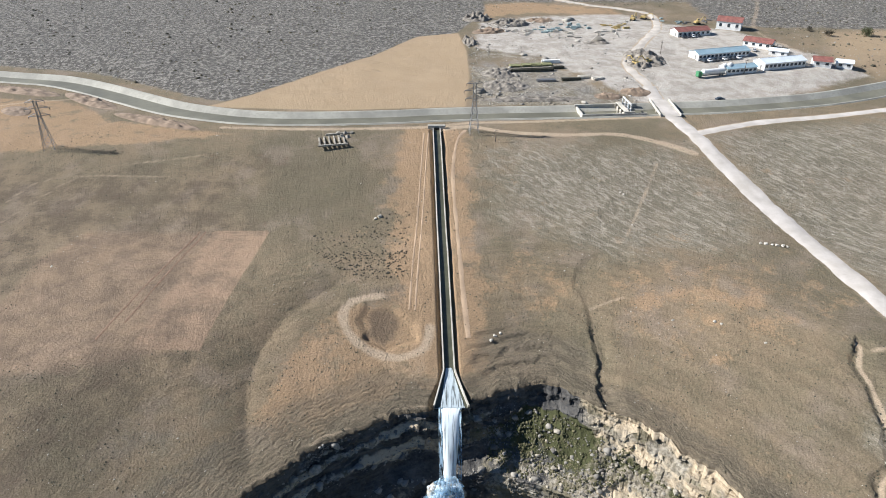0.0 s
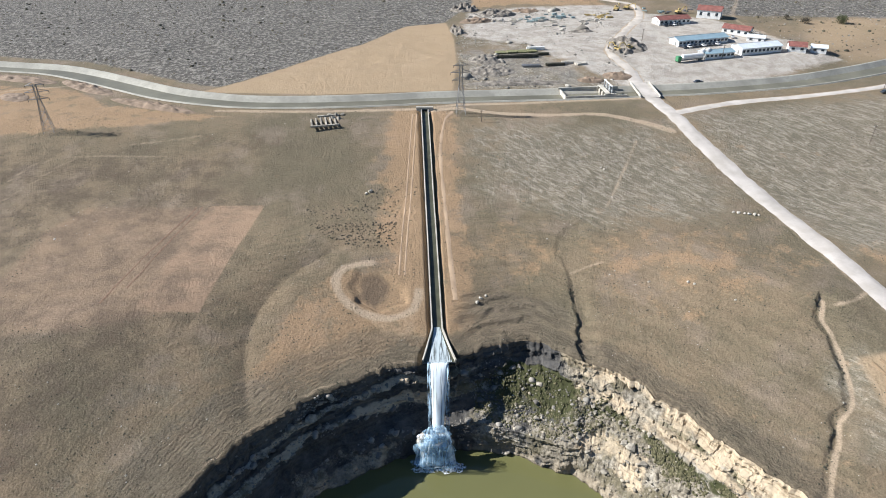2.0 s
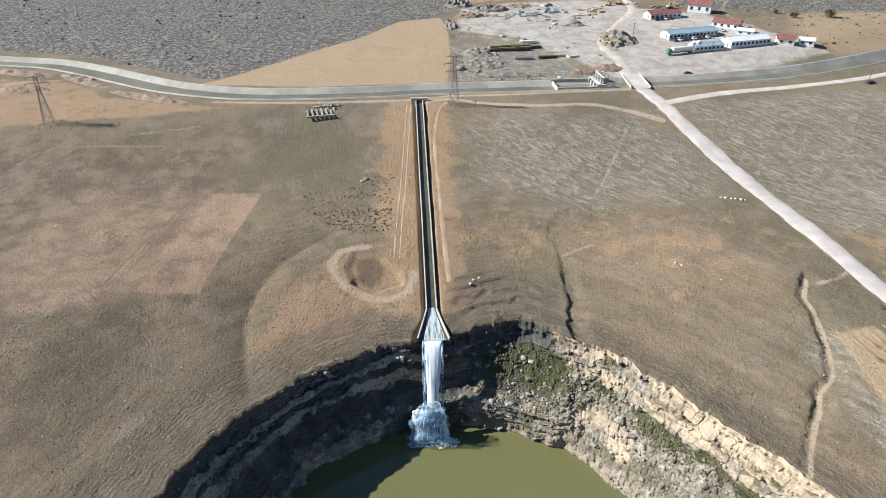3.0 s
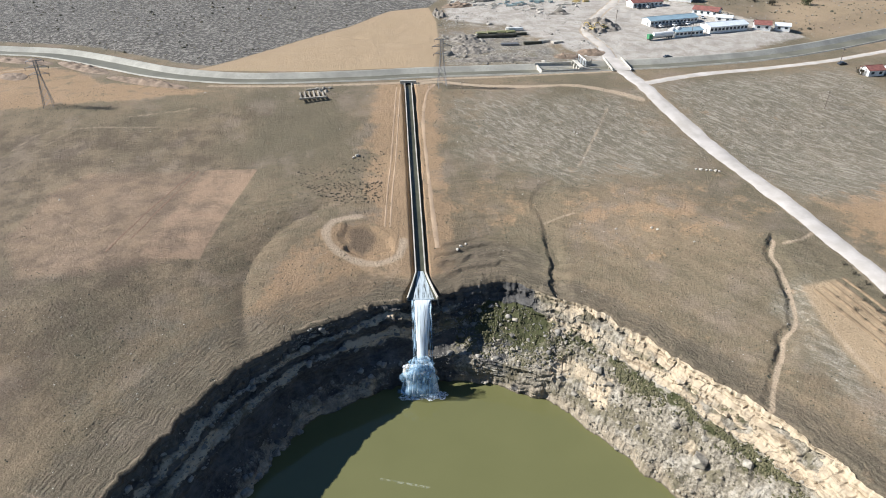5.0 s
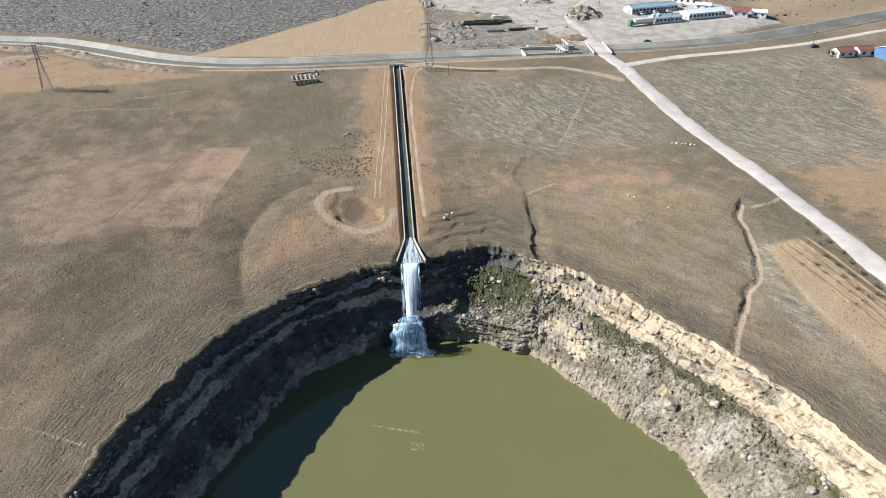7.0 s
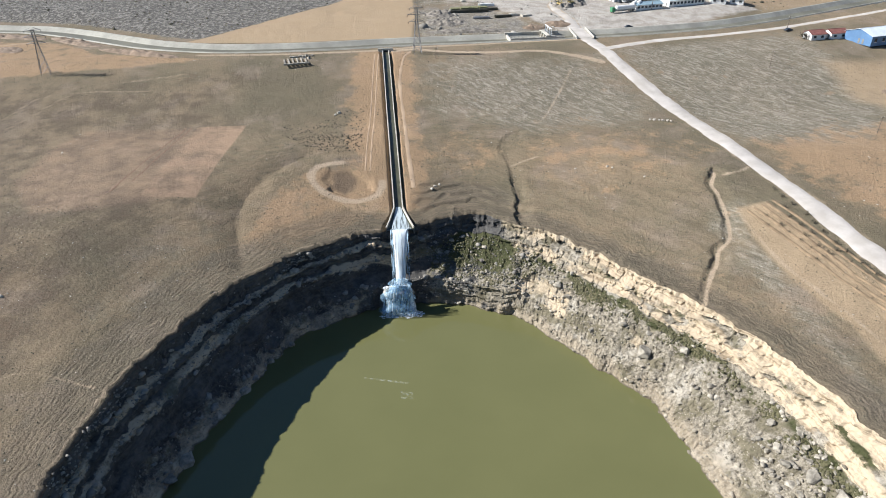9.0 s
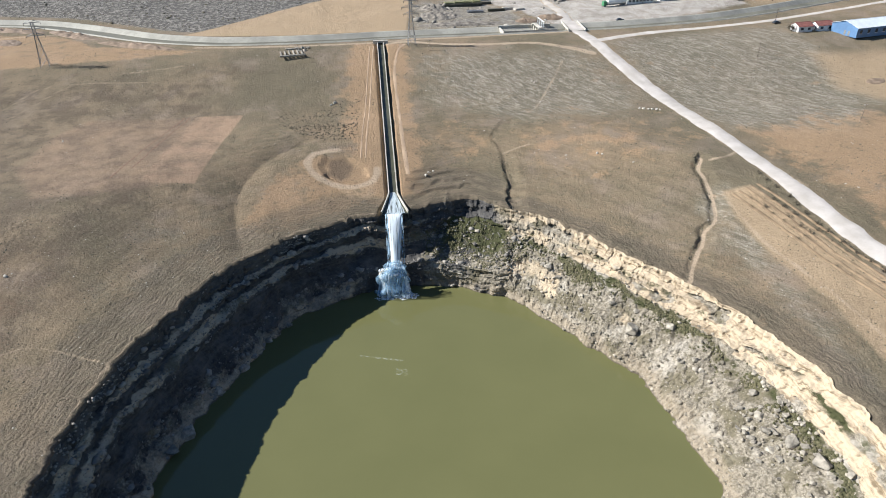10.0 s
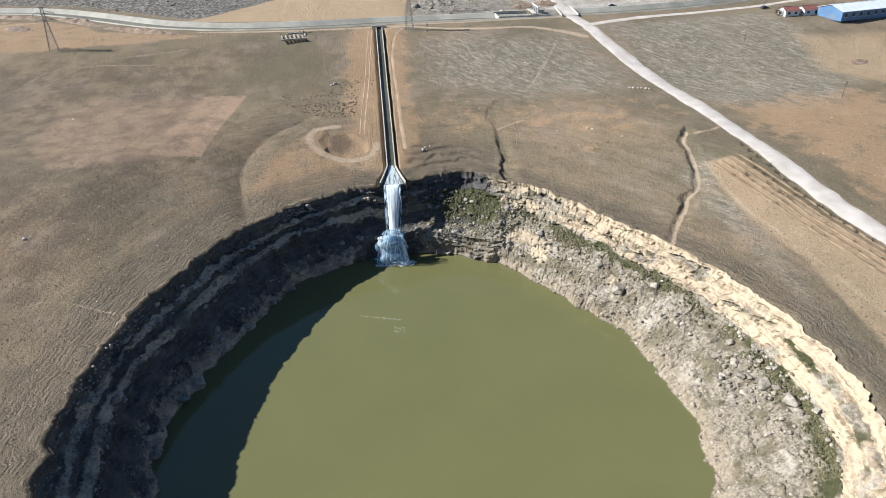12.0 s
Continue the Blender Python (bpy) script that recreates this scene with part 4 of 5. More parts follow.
def splash(name, x, y, z, sx, sy, sz, mat, seed):
    """A ragged lump of thrown-up water."""
    lat, lon = np.meshgrid(np.linspace(0.02, math.pi - 0.02, 14), np.linspace(0, 2 * math.pi, 23)[:-1], indexing="ij")
    nx, ny, nz = np.sin(lat) * np.cos(lon), np.sin(lat) * np.sin(lon), np.cos(lat)
    k = 1 + 0.7 * fbm(nx * 1.7 + seed, ny * 1.7, nz * 1.7, 4)
    ob = grid_object(name, np.stack([x + sx * nx * k, y + sy * ny * k, z + sz * nz * k], -1), mat, closed=True)
    ob.parent = fall


for k, (x, y, z, sx, sy, sz) in enumerate(((-2.2, 101.2, -12.6, 1.5, 0.9, 0.9), (0.0, 100.6, -12.0, 1.7, 1.0, 1.0), (2.2, 100.8, -12.3, 1.4, 0.9, 0.9), (-1.6, 100.0, -14.4, 1.5, 0.7, 1.6), (0.6, 99.8, -14.6, 1.0, 0.6, 1.7), (3.9, 100.6, -14.8, 0.8, 0.6, 2.2), (4.6, 98.6, -20.3, 2.6, 1.4, 0.9), (0.5, 98.8, -20.4, 2.6, 0.9, 0.6))):
    splash("splash", x, y, z, sx, sy, sz, SPLASH, 3.1 * k)
for k, (x, y, z, sx, sy, sz) in enumerate(((0.8, 100.6, -11.2, 3.4, 2.0, 2.0), (0.6, 99.6, -15.5, 4.4, 2.0, 4.2), (0.8, 98.6, -18.4, 5.0, 2.2, 2.0), (1.0, 99.4, -13.5, 3.6, 1.8, 3.0))):
    splash("mist", x, y, z, sx, sy, sz, MIST, 40 + 2.3 * k)
jet("veil", 1.2, 2.2, 4.4, 1.6, SPRAY, 70.0, WATER, 1.0, (101.8, LEDGE + 2.6), 20, 24, -0.3)
gx, gy = np.meshgrid(np.linspace(-1, 1, 20), np.linspace(-1, 1, 20))
for name, x0, y0, sx, sy in (("foam_patch", 5.3, 98.2, 3.4, 1.7), ("foam_patch", -1.0, 97.8, 4.4, 1.1)):
    rr = 1 + 0.5 * fbm(gx * 2 + x0, gy * 2, 1.0)
    q = np.sqrt(1 - 0.5 * gy**2), np.sqrt(1 - 0.5 * gx**2)
    ob = grid_object(name, np.stack([x0 + gx * q[0] * sx * rr, y0 + gy * q[1] * sy * rr, WATER + 0.06 + 0.10 * np.maximum(0, 1 - gx**2 - gy**2) * (1 + fbm(gx * 4, gy * 4, x0))], -1), FOAM)
    tagged(ob, "white foam on the green water below the fall", "foam", kind="stuff")
for x0, y0, sx, sy in ((2.4, 63.2, 1.5, 1.3), (-3.0, 69.2, 6.0, 0.35)):
    ob = grid_object("foam_streak", np.stack([x0 + gx * sx + 0.3 * fbm(gx, gy, 2.0), y0 + gy * sy - gx * 0.25 * sx, np.full(gx.shape, WATER + 0.03)], -1), white_water_material("thin_foam", 0.42, (0.6, 0.62, 0.5), (0.8, 0.8, 0.8), 0.3))
    tagged(ob, "thin pale foam drifting on the lake", "foam", kind="stuff")

# ---- rocks ----
ROCK_SHAPES = []
rock_rng = np.random.default_rng(11)
for k in range(8):
    bm = bmesh.new()
    for _ in range(17):
        v = Vector(rock_rng.normal(size=3)).normalized() * rock_rng.uniform(0.75, 1.1)
        bm.verts.new((v.x, v.y * rock_rng.uniform(0.75, 1), v.z * 0.75))
    bmesh.ops.convex_hull(bm, input=bm.verts)
    loose = [v for v in bm.verts if not v.link_faces]
    bmesh.ops.delete(bm, geom=loose, context="VERTS")
    bmesh.ops.triangulate(bm, faces=bm.faces)
    bm.verts.index_update()
    ROCK_SHAPES.append((np.array([v.co[:] for v in bm.verts]), np.array([[v.index for v in f.verts] for f in bm.faces])))
    bm.free()


def scatter(name, places, sizes, mat, label, category, shapes, squash=0.8, seed=1):
    """Many small pieces joined into one mesh."""
    r = np.random.default_rng(seed)
    vs, fs, n = [], [], 0
    for (x, y, z), s in zip(places, sizes):
        v, f = shapes[r.integers(len(shapes))]
        a = r.uniform(0, 6.28)
        c, sn = math.cos(a), math.sin(a)
        w = v * s * r.uniform(0.75, 1.25, 3)
        vs.append(np.stack([x + w[:, 0] * c - w[:, 1] * sn, y + w[:, 0] * sn + w[:, 1] * c, z + w[:, 2] * squash], 1))
        fs.append(f + n)
        n += len(v)
    V3, F3 = np.concatenate(vs), np.concatenate(fs)
    me = bpy.data.meshes.new(name)
    me.vertices.add(len(V3))
    me.vertices.foreach_set("co", V3.astype(np.float32).ravel())
    me.loops.add(F3.size)
    me.loops.foreach_set("vertex_index", F3.ravel().astype(np.int32))
    me.polygons.add(len(F3))
    me.polygons.foreach_set("loop_start", np.arange(0, F3.size, 3, dtype=np.int32))
    me.materials.append(mat)
    me.update(calc_edges=True)
    return tagged(new(name, me), label, category, kind="stuff")


def tumbled(name, colour_a, colour_b, rough=0.92):
    """Loose pieces, each of its own tone."""
    m, t, b = material(name)
    isl = add(t, "ShaderNodeNewGeometry").outputs["Random Per Island"]
    n = noise_tex(t, position(t), 1.5, 4)
    col = mix(t, isl, colour_a, colour_b)
    col = mix(t, math_node(t, "MULTIPLY", ramp(t, n, 0.4, 0.7), 0.4), col, tuple(c * 0.6 for c in colour_a))
    t.links.new(col, b.inputs["Base Color"])
    b.inputs["Roughness"].default_value = rough
    return m


SCREE_STONES = tumbled("scree_stones", (0.125, 0.108, 0.078), (0.40, 0.35, 0.272))
HILL_STONES = tumbled("hill_stones", (0.20, 0.185, 0.16), (0.42, 0.39, 0.34))
TUFTS = tumbled("dry_tufts", (0.045, 0.042, 0.026), (0.12, 0.10, 0.062))


def on_cliff(a, b):
    """A place on the cliff from its angle in degrees and its step down the profile."""
    i = int(np.argmin(np.abs(np.degrees(TH) - a)))
    j = int(np.argmin(np.abs(V - b)))
    return PX[j, i], PY[j, i], CZ[j, i]


spots, sizes = [], []
for _ in range(14000):
    a, b = rock_rng.uniform(-55, 84), rock_rng.uniform(3.6, 8.9)
    if a > 64 and b > 6.4:
        continue
    if rock_rng.random() > 0.35 + 0.65 * (value_noise(a / 5, b * 2, 3.0) > -0.1):
        continue
    if a < 62 and 4.1 < b < 5.6 and rock_rng.random() < 0.75:
        continue
    spots.append(on_cliff(a, b))
    sizes.append(min(0.75, 0.09 * rock_rng.pareto(2.0) + 0.09))
scatter("scree", spots, sizes, SCREE_STONES, "loose pale limestone scree on the slope above the lake", "scree", ROCK_SHAPES, 0.6)
spots, sizes = [], []
for _ in range(2600):
    a, b = rock_rng.uniform(84, 238), rock_rng.choice([rock_rng.uniform(1.2, 2.2), rock_rng.uniform(3.2, 4.4), rock_rng.uniform(6.0, 8.9)])
    spots.append(on_cliff(a, b))
    sizes.append(min(1.3, 0.16 * rock_rng.pareto(2.0) + 0.15))
for _ in range(420):
    a = rock_rng.choice([rock_rng.uniform(96, 236), rock_rng.normal(172, 4), rock_rng.normal(122, 3), rock_rng.normal(185, 6)])
    spots.append(on_cliff(a, rock_rng.uniform(0.1, 0.9)))
    sizes.append(min(1.1, 0.2 * rock_rng.pareto(2.5) + 0.22))
for _ in range(420):
    spots.append(on_cliff(rock_rng.uniform(68, 92), rock_rng.uniform(2.6, 6.6)))
    sizes.append(min(1.2, 0.2 * rock_rng.pareto(2.2) + 0.2))
# darker, greyer copy of the scree stones, with the wall's shade in its tone
scatter("fallen_rock", spots, sizes, tumbled("shaded_stones", (0.12, 0.11, 0.095), (0.30, 0.275, 0.235)), "broken grey rock lying on the cliff ledges", "rocks", ROCK_SHAPES, seed=2)


def boulder(x, y, z, size, mat=None, tall=1.0, turn=None):
    v, f = ROCK_SHAPES[rock_rng.integers(8)]
    bm = bmesh.new()
    vs = [bm.verts.new(Vector((p[0], p[1], p[2] * tall)) * size) for p in v]
    for q in f:
        bm.faces.new([vs[i] for i in q])
    bmesh.ops.bevel(bm, geom=bm.edges[:], offset=0.025 * size, segments=1, affect="EDGES")
    me = bpy.data.meshes.new("boulder")
    bm.to_mesh(me)
    bm.free()
    me.materials.append(mat or STONE)
    ob = new("boulder", me)
    ob.matrix_basis = pose(x, y, z + 0.25 * size, rock_rng.uniform(-20, 20), rock_rng.uniform(-20, 20), rock_rng.uniform(0, 360) if turn is None else turn)
    return tagged(ob, "large angular grey limestone boulder resting on the scree", "boulder", "boulders on the scree slope")


def on_slope(a, r):
    """A place on the slope from its angle in degrees and its distance from the lake's middle."""
    i = int(np.argmin(np.abs(np.degrees(TH) - a)))
    j = int(np.argmin(np.abs(np.hypot(PX[:, i] - CX, PY[:, i] - CY) - r) + 9 * (V < 3)))
    return PX[j, i], PY[j, i], CZ[j, i]


for a, r, size in ((-14.7, 75.6, 2.5), (-10.3, 72.2, 1.7), (-9.8, 68.5, 1.3), (-3.3, 68.5, 1.2), (1.4, 69.7, 1.1), (-2.1, 73.7, 1), (-6.6, 68.7, 1.2), (-4.8, 73.7, 0.9), (-20.7, 71, 1), (12.2, 62.8, 1), (-18.1, 73.3, 0.8), (-11.9, 65.8, 0.8), (-4.5, 66, 0.9), (-21, 74.4, 0.8), (-6.7, 74.5, 0.8), (-11.4, 74.4, 1), (-4.7, 71.3, 0.8), (59.9, 68.4, 1.6), (56.7, 66.2, 1.2), (63.9, 64.1, 1.1), (61.6, 68.8, 1), (79.4, 80.3, 1.1), (85.6, 67.9, 1.2), (79.6, 72.6, 0.9), (68, 66.5, 1), (46.7, 59.4, 1), (39.7, 62, 1.1), (33.3, 63.9, 1), (14, 63.7, 1.2)):
    boulder(*on_slope(a, r), size * 1.15, tall=0.75)
for _ in range(150):
    a = rock_rng.choice([rock_rng.normal(-9, 6), rock_rng.normal(-6, 5), rock_rng.normal(70, 8), rock_rng.uniform(-40, 60)])
    boulder(*on_cliff(a, rock_rng.uniform(4.2, 6.9)), rock_rng.uniform(0.4, 0.8) + 0.25 * rock_rng.pareto(3.5))
for a, b, size in ((158, 8.7, 2.0), (149, 8.8, 1.8), (171, 8.9, 2.6), (176, 8.8, 2.0), (138, 8.9, 1.5), (190, 8.8, 2.2), (124, 1.6, 1.8), (128, 1.5, 1.6), (131, 8.8, 1.2)):
    tagged(boulder(*on_cliff(a, b), size), "dark rock block at the foot of the shaded cliff", "boulder", "blocks below the shaded cliff")
for dx, dz, size in ((-2.6, -14.6, 2.4), (0.8, -14.2, 2.8), (3.6, -15.0, 2.2), (-1.0, -17.0, 2.6), (2.4, -17.5, 2.6)):
    tagged(boulder(0.4 + dx, 101.4, dz, size), "wet rock ledge block under the waterfall", "boulder", "rocks under the waterfall")
for x, y, s in ((101.6, 176.2, 0.65), (103.0, 175.7, 0.8), (105.0, 175.2, 0.6), (106.6, 174.9, 0.85), (108.0, 174.6, 0.8), (109.4, 174.3, 0.6)):
    tagged(boulder(x, y, float(land(x, y)), s, PALE_STONE), "white rock lying in a row beside the road", "rock", "white rocks near the road")
for x, y, s in ((14.5, 139, 0.8), (13.2, 137.2, 0.65), (16, 140.2, 0.55), (74, 139, 0.6), (75.5, 138, 0.5), (63, 205, 0.6), (64, 204, 0.5), (-21.5, 192, 1.0), (-23, 191, 0.8), (84, 130, 0.5)):
    tagged(boulder(x, y, float(land(x, y)), s, PALE_STONE), "pale rock half sunk in the dry grass", "rock", "pale rocks on the steppe")

# stones and scrub of the open land
TUFT_SHAPES = []
for k in range(4):
    n = 6
    ang = np.linspace(0, 6.283, n + 1)[:-1] + rock_rng.uniform(0, 1)
    r1 = rock_rng.uniform(0.7, 1.1, n)
    vv = np.concatenate([np.stack([np.cos(ang) * r1, np.sin(ang) * r1, np.full(n, -0.25)], 1), np.stack([np.cos(ang + 0.5) * r1 * 0.7, np.sin(ang + 0.5) * r1 * 0.7, rock_rng.uniform(0.4, 0.8, n)], 1), [[0.1, 0, 0.95]]])
    ff = [(i, (i + 1) % n, n + i) for i in range(n)] + [((i + 1) % n, n + (i + 1) % n, n + i) for i in range(n)] + [(n + i, n + (i + 1) % n, 2 * n) for i in range(n)]
    TUFT_SHAPES.append((vv, np.array(ff)))
SLOPE_GRASS = tumbled("slope_grass", (0.055, 0.055, 0.022), (0.135, 0.118, 0.062))
spots, sizes = [], []
for _ in range(9000):
    a = rock_rng.uniform(-50, 92)
    b = rock_rng.normal(4.9, 0.4) if a < 66 else rock_rng.uniform(2.6, 6.2)
    if value_noise(a / 3.5, b * 1.5, 13.0) < -0.05:
        continue
    spots.append(on_cliff(a, b))
    sizes.append(rock_rng.uniform(0.15, 0.40))
scatter("slope_grass", spots, sizes, SLOPE_GRASS, "olive grass and low weeds below the cream cliff", "grass", TUFT_SHAPES, seed=8)


def sow(count, x0, x1, y0, y1, keep, seed):
    r = np.random.default_rng(seed)
    x, y = r.uniform(x0, x1, count), r.uniform(y0, y1, count)
    ok = keep(x, y, r.random(count))
    x, y = x[ok], y[ok]
    return np.stack([x, y, land(x, y)], 1)


def off_ways(x, y):
    return (line_distance(x, y, CANAL[::3])[0] > 11) & (line_distance(x, y, curve_points(ROAD, 8))[0] > 5) & (rim_gap(x, y) > 1.0) & ((np.abs(x - chute_x(y)) > 4) | (y > 250))


def hillside(x, y):
    return off_ways(x, y) & (line_distance(x, y, CANAL[::3])[1] < -14) & (inside(x, y, [(-106, 270), (-87, 292), (-63, 321), (-38, 350), (-15, 390), (9, 397), (40, 470), (190, 470), (200, 400), (200, 250), (-50, 260)], 1.0) < 0.5)


p = sow(17000, -380, 330, 290, 560, lambda x, y, r: hillside(x, y) & (fbm(x / 25, y / 25, 6.0) + r > 0.4), 21)
scatter("hillside_stones", p, np.minimum(np.random.default_rng(1).pareto(3, len(p)) * 0.26 + 0.20, 0.85), HILL_STONES, "grey stones strewn over the rocky hillside", "stones", ROCK_SHAPES)
p = sow(4600, -380, 330, 290, 560, lambda x, y, r: hillside(x, y), 22)
scatter("hillside_scrub", p, np.minimum(np.random.default_rng(2).pareto(4, len(p)) * 0.5 + 0.38, 1.4), TUFTS, "low dark scrub on the rocky hillside", "scrub", TUFT_SHAPES)
p = sow(26000, -170, 240, -20, 250, lambda x, y, r: off_ways(x, y) & (inside(x, y, [(-126, 184), (-57, 184), (-63, 127), (-112, 118)], 1) < 0.5) & (fbm(x / 14, y / 14, 16.0) + 0.7 * r > 0.15), 23)
scatter("dry_grass_tufts", p, np.random.default_rng(3).uniform(0.10, 0.26, len(p)), TUFTS, "sparse dry grass tufts on the steppe", "grass", TUFT_SHAPES)
p = sow(5000, -120, 230, 0, 245, lambda x, y, r: off_ways(x, y) & (fbm(x / 30, y / 30, 26.0) > 0.0), 24)
scatter("field_stones", p, np.random.default_rng(4).pareto(4, len(p)) * 0.12 + 0.10, tumbled("pale_field_stones", (0.30, 0.27, 0.22), (0.52, 0.48, 0.41)), "small pale stones lying in the dry grass", "stones", ROCK_SHAPES)
p = sow(9000, 14, 128, 276, 440, lambda x, y, r: off_ways(x, y) & (line_distance(x, y, curve_points([(98, 282), (95, 320), (97, 338), (115, 375), (132, 408), (138, 445)], 8))[0] > 4) & ((fbm(x / 11, y / 11, 46.0) > 0.12) | (r < 0.05) | ((x < 60) & (y < 335) & (fbm(x / 6, y / 6, 47.0) > -0.05))) & (inside(x, y, [(14, 276), (14, 440), (70, 440), (118, 430), (118, 330), (85, 300), (92, 279)], 2) > 0.5), 27)
scatter("yard_rubble", p, np.random.default_rng(6).pareto(3, len(p)) * 0.28 + 0.2, tumbled("yard_debris", (0.12, 0.105, 0.085), (0.45, 0.42, 0.36)), "broken stone and debris strewn over the works yard", "rubble", ROCK_SHAPES)
# Tufts stand in for small dark dots that look like a sheep flock.
FLOCK = [(-45, 177), (-42, 185), (-32, 182), (-20, 193), (-5, 197), (-9, 160), (-24, 158), (-34, 164)]
p = sow(1900, -46, -3, 156, 198, lambda x, y, r: (inside(x, y, FLOCK, 2) > 0.5) & (r < 0.25 + 0.6 * (y < 172)) & (np.abs(x - chute_x(y)) > 4) & (np.abs(x + 9) > 2.2), 25)
scatter("thorn_scrub", p, np.random.default_rng(5).uniform(0.20, 0.40, len(p)), SCRUB, "scattered dark tufts standing in for a flock on bare soil", "scrub", TUFT_SHAPES)
for line, seed, n in ((GULLY_A[len(GULLY_A) // 2 :], 31, 45), (GULLY_B, 32, 60)):
    r = np.random.default_rng(seed)
    q = line[r.integers(len(line), size=n)] + r.normal(0, 0.5, (n, 2)) + (0.3, 0)
    q = q[rim_gap(q[:, 0], q[:, 1]) > 0.5]
    scatter("gully_scrub", np.stack([q[:, 0], q[:, 1], land(q[:, 0], q[:, 1])], 1), r.uniform(0.16, 0.40, len(q)), TUFTS, "dark scrub along the broken gully edge", "scrub", TUFT_SHAPES)


# ---- wheel tracks ----
WHEEL = plain("packed_pale_soil", (0.37, 0.262, 0.17), 0.95, vary=0.2, scale=0.15)
for off in (0.0, 1.7):
    t1 = ribbon("wheel_track", [(-7.5 + off, 243), (-8.2 + off, 215), (-8.8 + off, 187), (-9.3 + off, 165), (-9.6 + off, 147)], 0.55, 0.14, WHEEL, 2.0, 2, 0.5)
    tagged(t1, "pale wheel rut beside the chute", "track", kind="structure")
ruts = ribbon("wheel_track", [(9, 246), (5.5, 236), (3.6, 215), (4.6, 187), (5.6, 160), (7, 138)], 1.3, 0.12, WHEEL, 2.0, 2, 0.5)
tagged(ruts, "pale worn track along the chute", "track", kind="structure")
for q in ([(-78.5, 184), (-82, 160), (-84.5, 135)], [(-80.5, 184), (-86, 152), (-89, 128)]):
    tagged(ribbon("field_track", q, 0.6, 0.12, plain("darker_furrow", (0.20, 0.125, 0.08), 0.95), 2.0, 2, 0.6), "dark furrow at the edge of the ploughed field", "track", kind="structure")


side_road = ribbon("side_road", [(100, 242), (115, 248.5), (132, 255), (164, 262), (199, 272), (239, 288), (292, 309), (340, 330)], 4.2, 0.22, GRAVEL, 2.0, 4, 0.35)
tagged(side_road, "pale gravel side road along the canal", "road", kind="structure")
yard_road = ribbon("yard_road", [(98, 282), (98, 300), (95, 320), (97, 338), (115, 375), (132, 408), (138, 445), (127, 461), (102, 475), (74, 503), (20, 560)], 5.0, 0.2, plain("packed_yard_dirt", (0.46, 0.41, 0.35), 0.95, vary=0.2, scale=0.2), 2.5, 4, 0.4)
tagged(yard_road, "pale dirt road curving through the works yard", "road", kind="structure")


# ---- masts and poles ----
def make_pylon(x, y, height, turn, spread=1.9):
    e = empty("power_pylon", pose(x, y, float(land(x, y)), 0, 0, turn), "grey steel lattice power pylon standing on the steppe", "pylon")
    neck, waist = 0.55, height * 0.70

    def corner(k, z):
        sx, sy = ((-1, -1), (1, -1), (1, 1), (-1, 1))[k]
        w = spread + (neck - spread) * min(1, z / waist)
        return (sx * w, sy * w, z)

    for k in range(4):
        bm = bmesh.new()
        bar(bm, corner(k, -0.3), corner(k, waist), 0.10)
        bar(bm, corner(k, waist), corner(k, height), 0.085)
        part("leg", bm, STEEL, e)
    bm = bmesh.new()
    zs = [0.0, 3.2, 6.0, 8.6, 10.9, 12.8, waist, waist + (height - waist) * 0.5, height]
    for z0, z1 in zip(zs[:-1], zs[1:]):
        for k in range(4):
            j = (k + 1) % 4
            bar(bm, corner(k, z0), corner(j, z1), 0.042, 4)
            bar(bm, corner(j, z0), corner(k, z1), 0.042, 4)
            bar(bm, corner(k, z1), corner(j, z1), 0.042, 4)
    part("bracing", bm, STEEL, e)
    for z, w in ((waist, 3.6), ((waist + height) / 2, 4.2), (height - 0.3, 3.2)):
        bm = bmesh.new()
        for s in (-1, 1):
            for yy in (-neck, neck):
                bar(bm, (0, yy, z), (s * w, 0, z), 0.08, 4)
                bar(bm, (s * neck, yy, z + 1.1), (s * w, 0, z), 0.06, 4)
        part("cross_arm", bm, STEEL, e)
        for s in (-1, 1):
            part("insulator", bar(bmesh.new(), (s * w, 0, z), (s * w, 0, z - 1.0), 0.09, 6), WINDOW, e)
    return e


make_pylon(-151.5, 231.0, 19.0, 20)
make_pylon(12.3, 243.0, 20.5, 8)


def make_pole(x, y, height):
    e = empty("utility_pole", pose(x, y, float(land(x, y)), 0, 1, 25), "weathered wooden utility pole with a short cross arm", "utility pole", "poles on the steppe")
    bm = bmesh.new()
    bmesh.ops.create_cone(bm, cap_ends=True, segments=8, radius1=0.17, radius2=0.11, depth=height + 0.4, matrix=Matrix.Translation((0, 0, height / 2 - 0.2)))
    part("shaft", bm, WOOD, e)
    part("cross_arm", boxed(-0.9, -0.07, height - 0.6, 0.9, 0.07, height - 0.45), WOOD, e)
    for s in (-0.8, 0, 0.8):
        part("insulator", bar(bmesh.new(), (s, 0, height - 0.45), (s, 0, height - 0.2), 0.05, 6), WHITE, e)
    return e


make_pole(180, 154, 6.5)
make_pole(170, 218, 7.5)
make_pole(20.5, 236, 5.0)
make_pole(118, 352, 6.5)
make_pole(150, 318, 7.0)
make_pole(204, 268, 7.0)


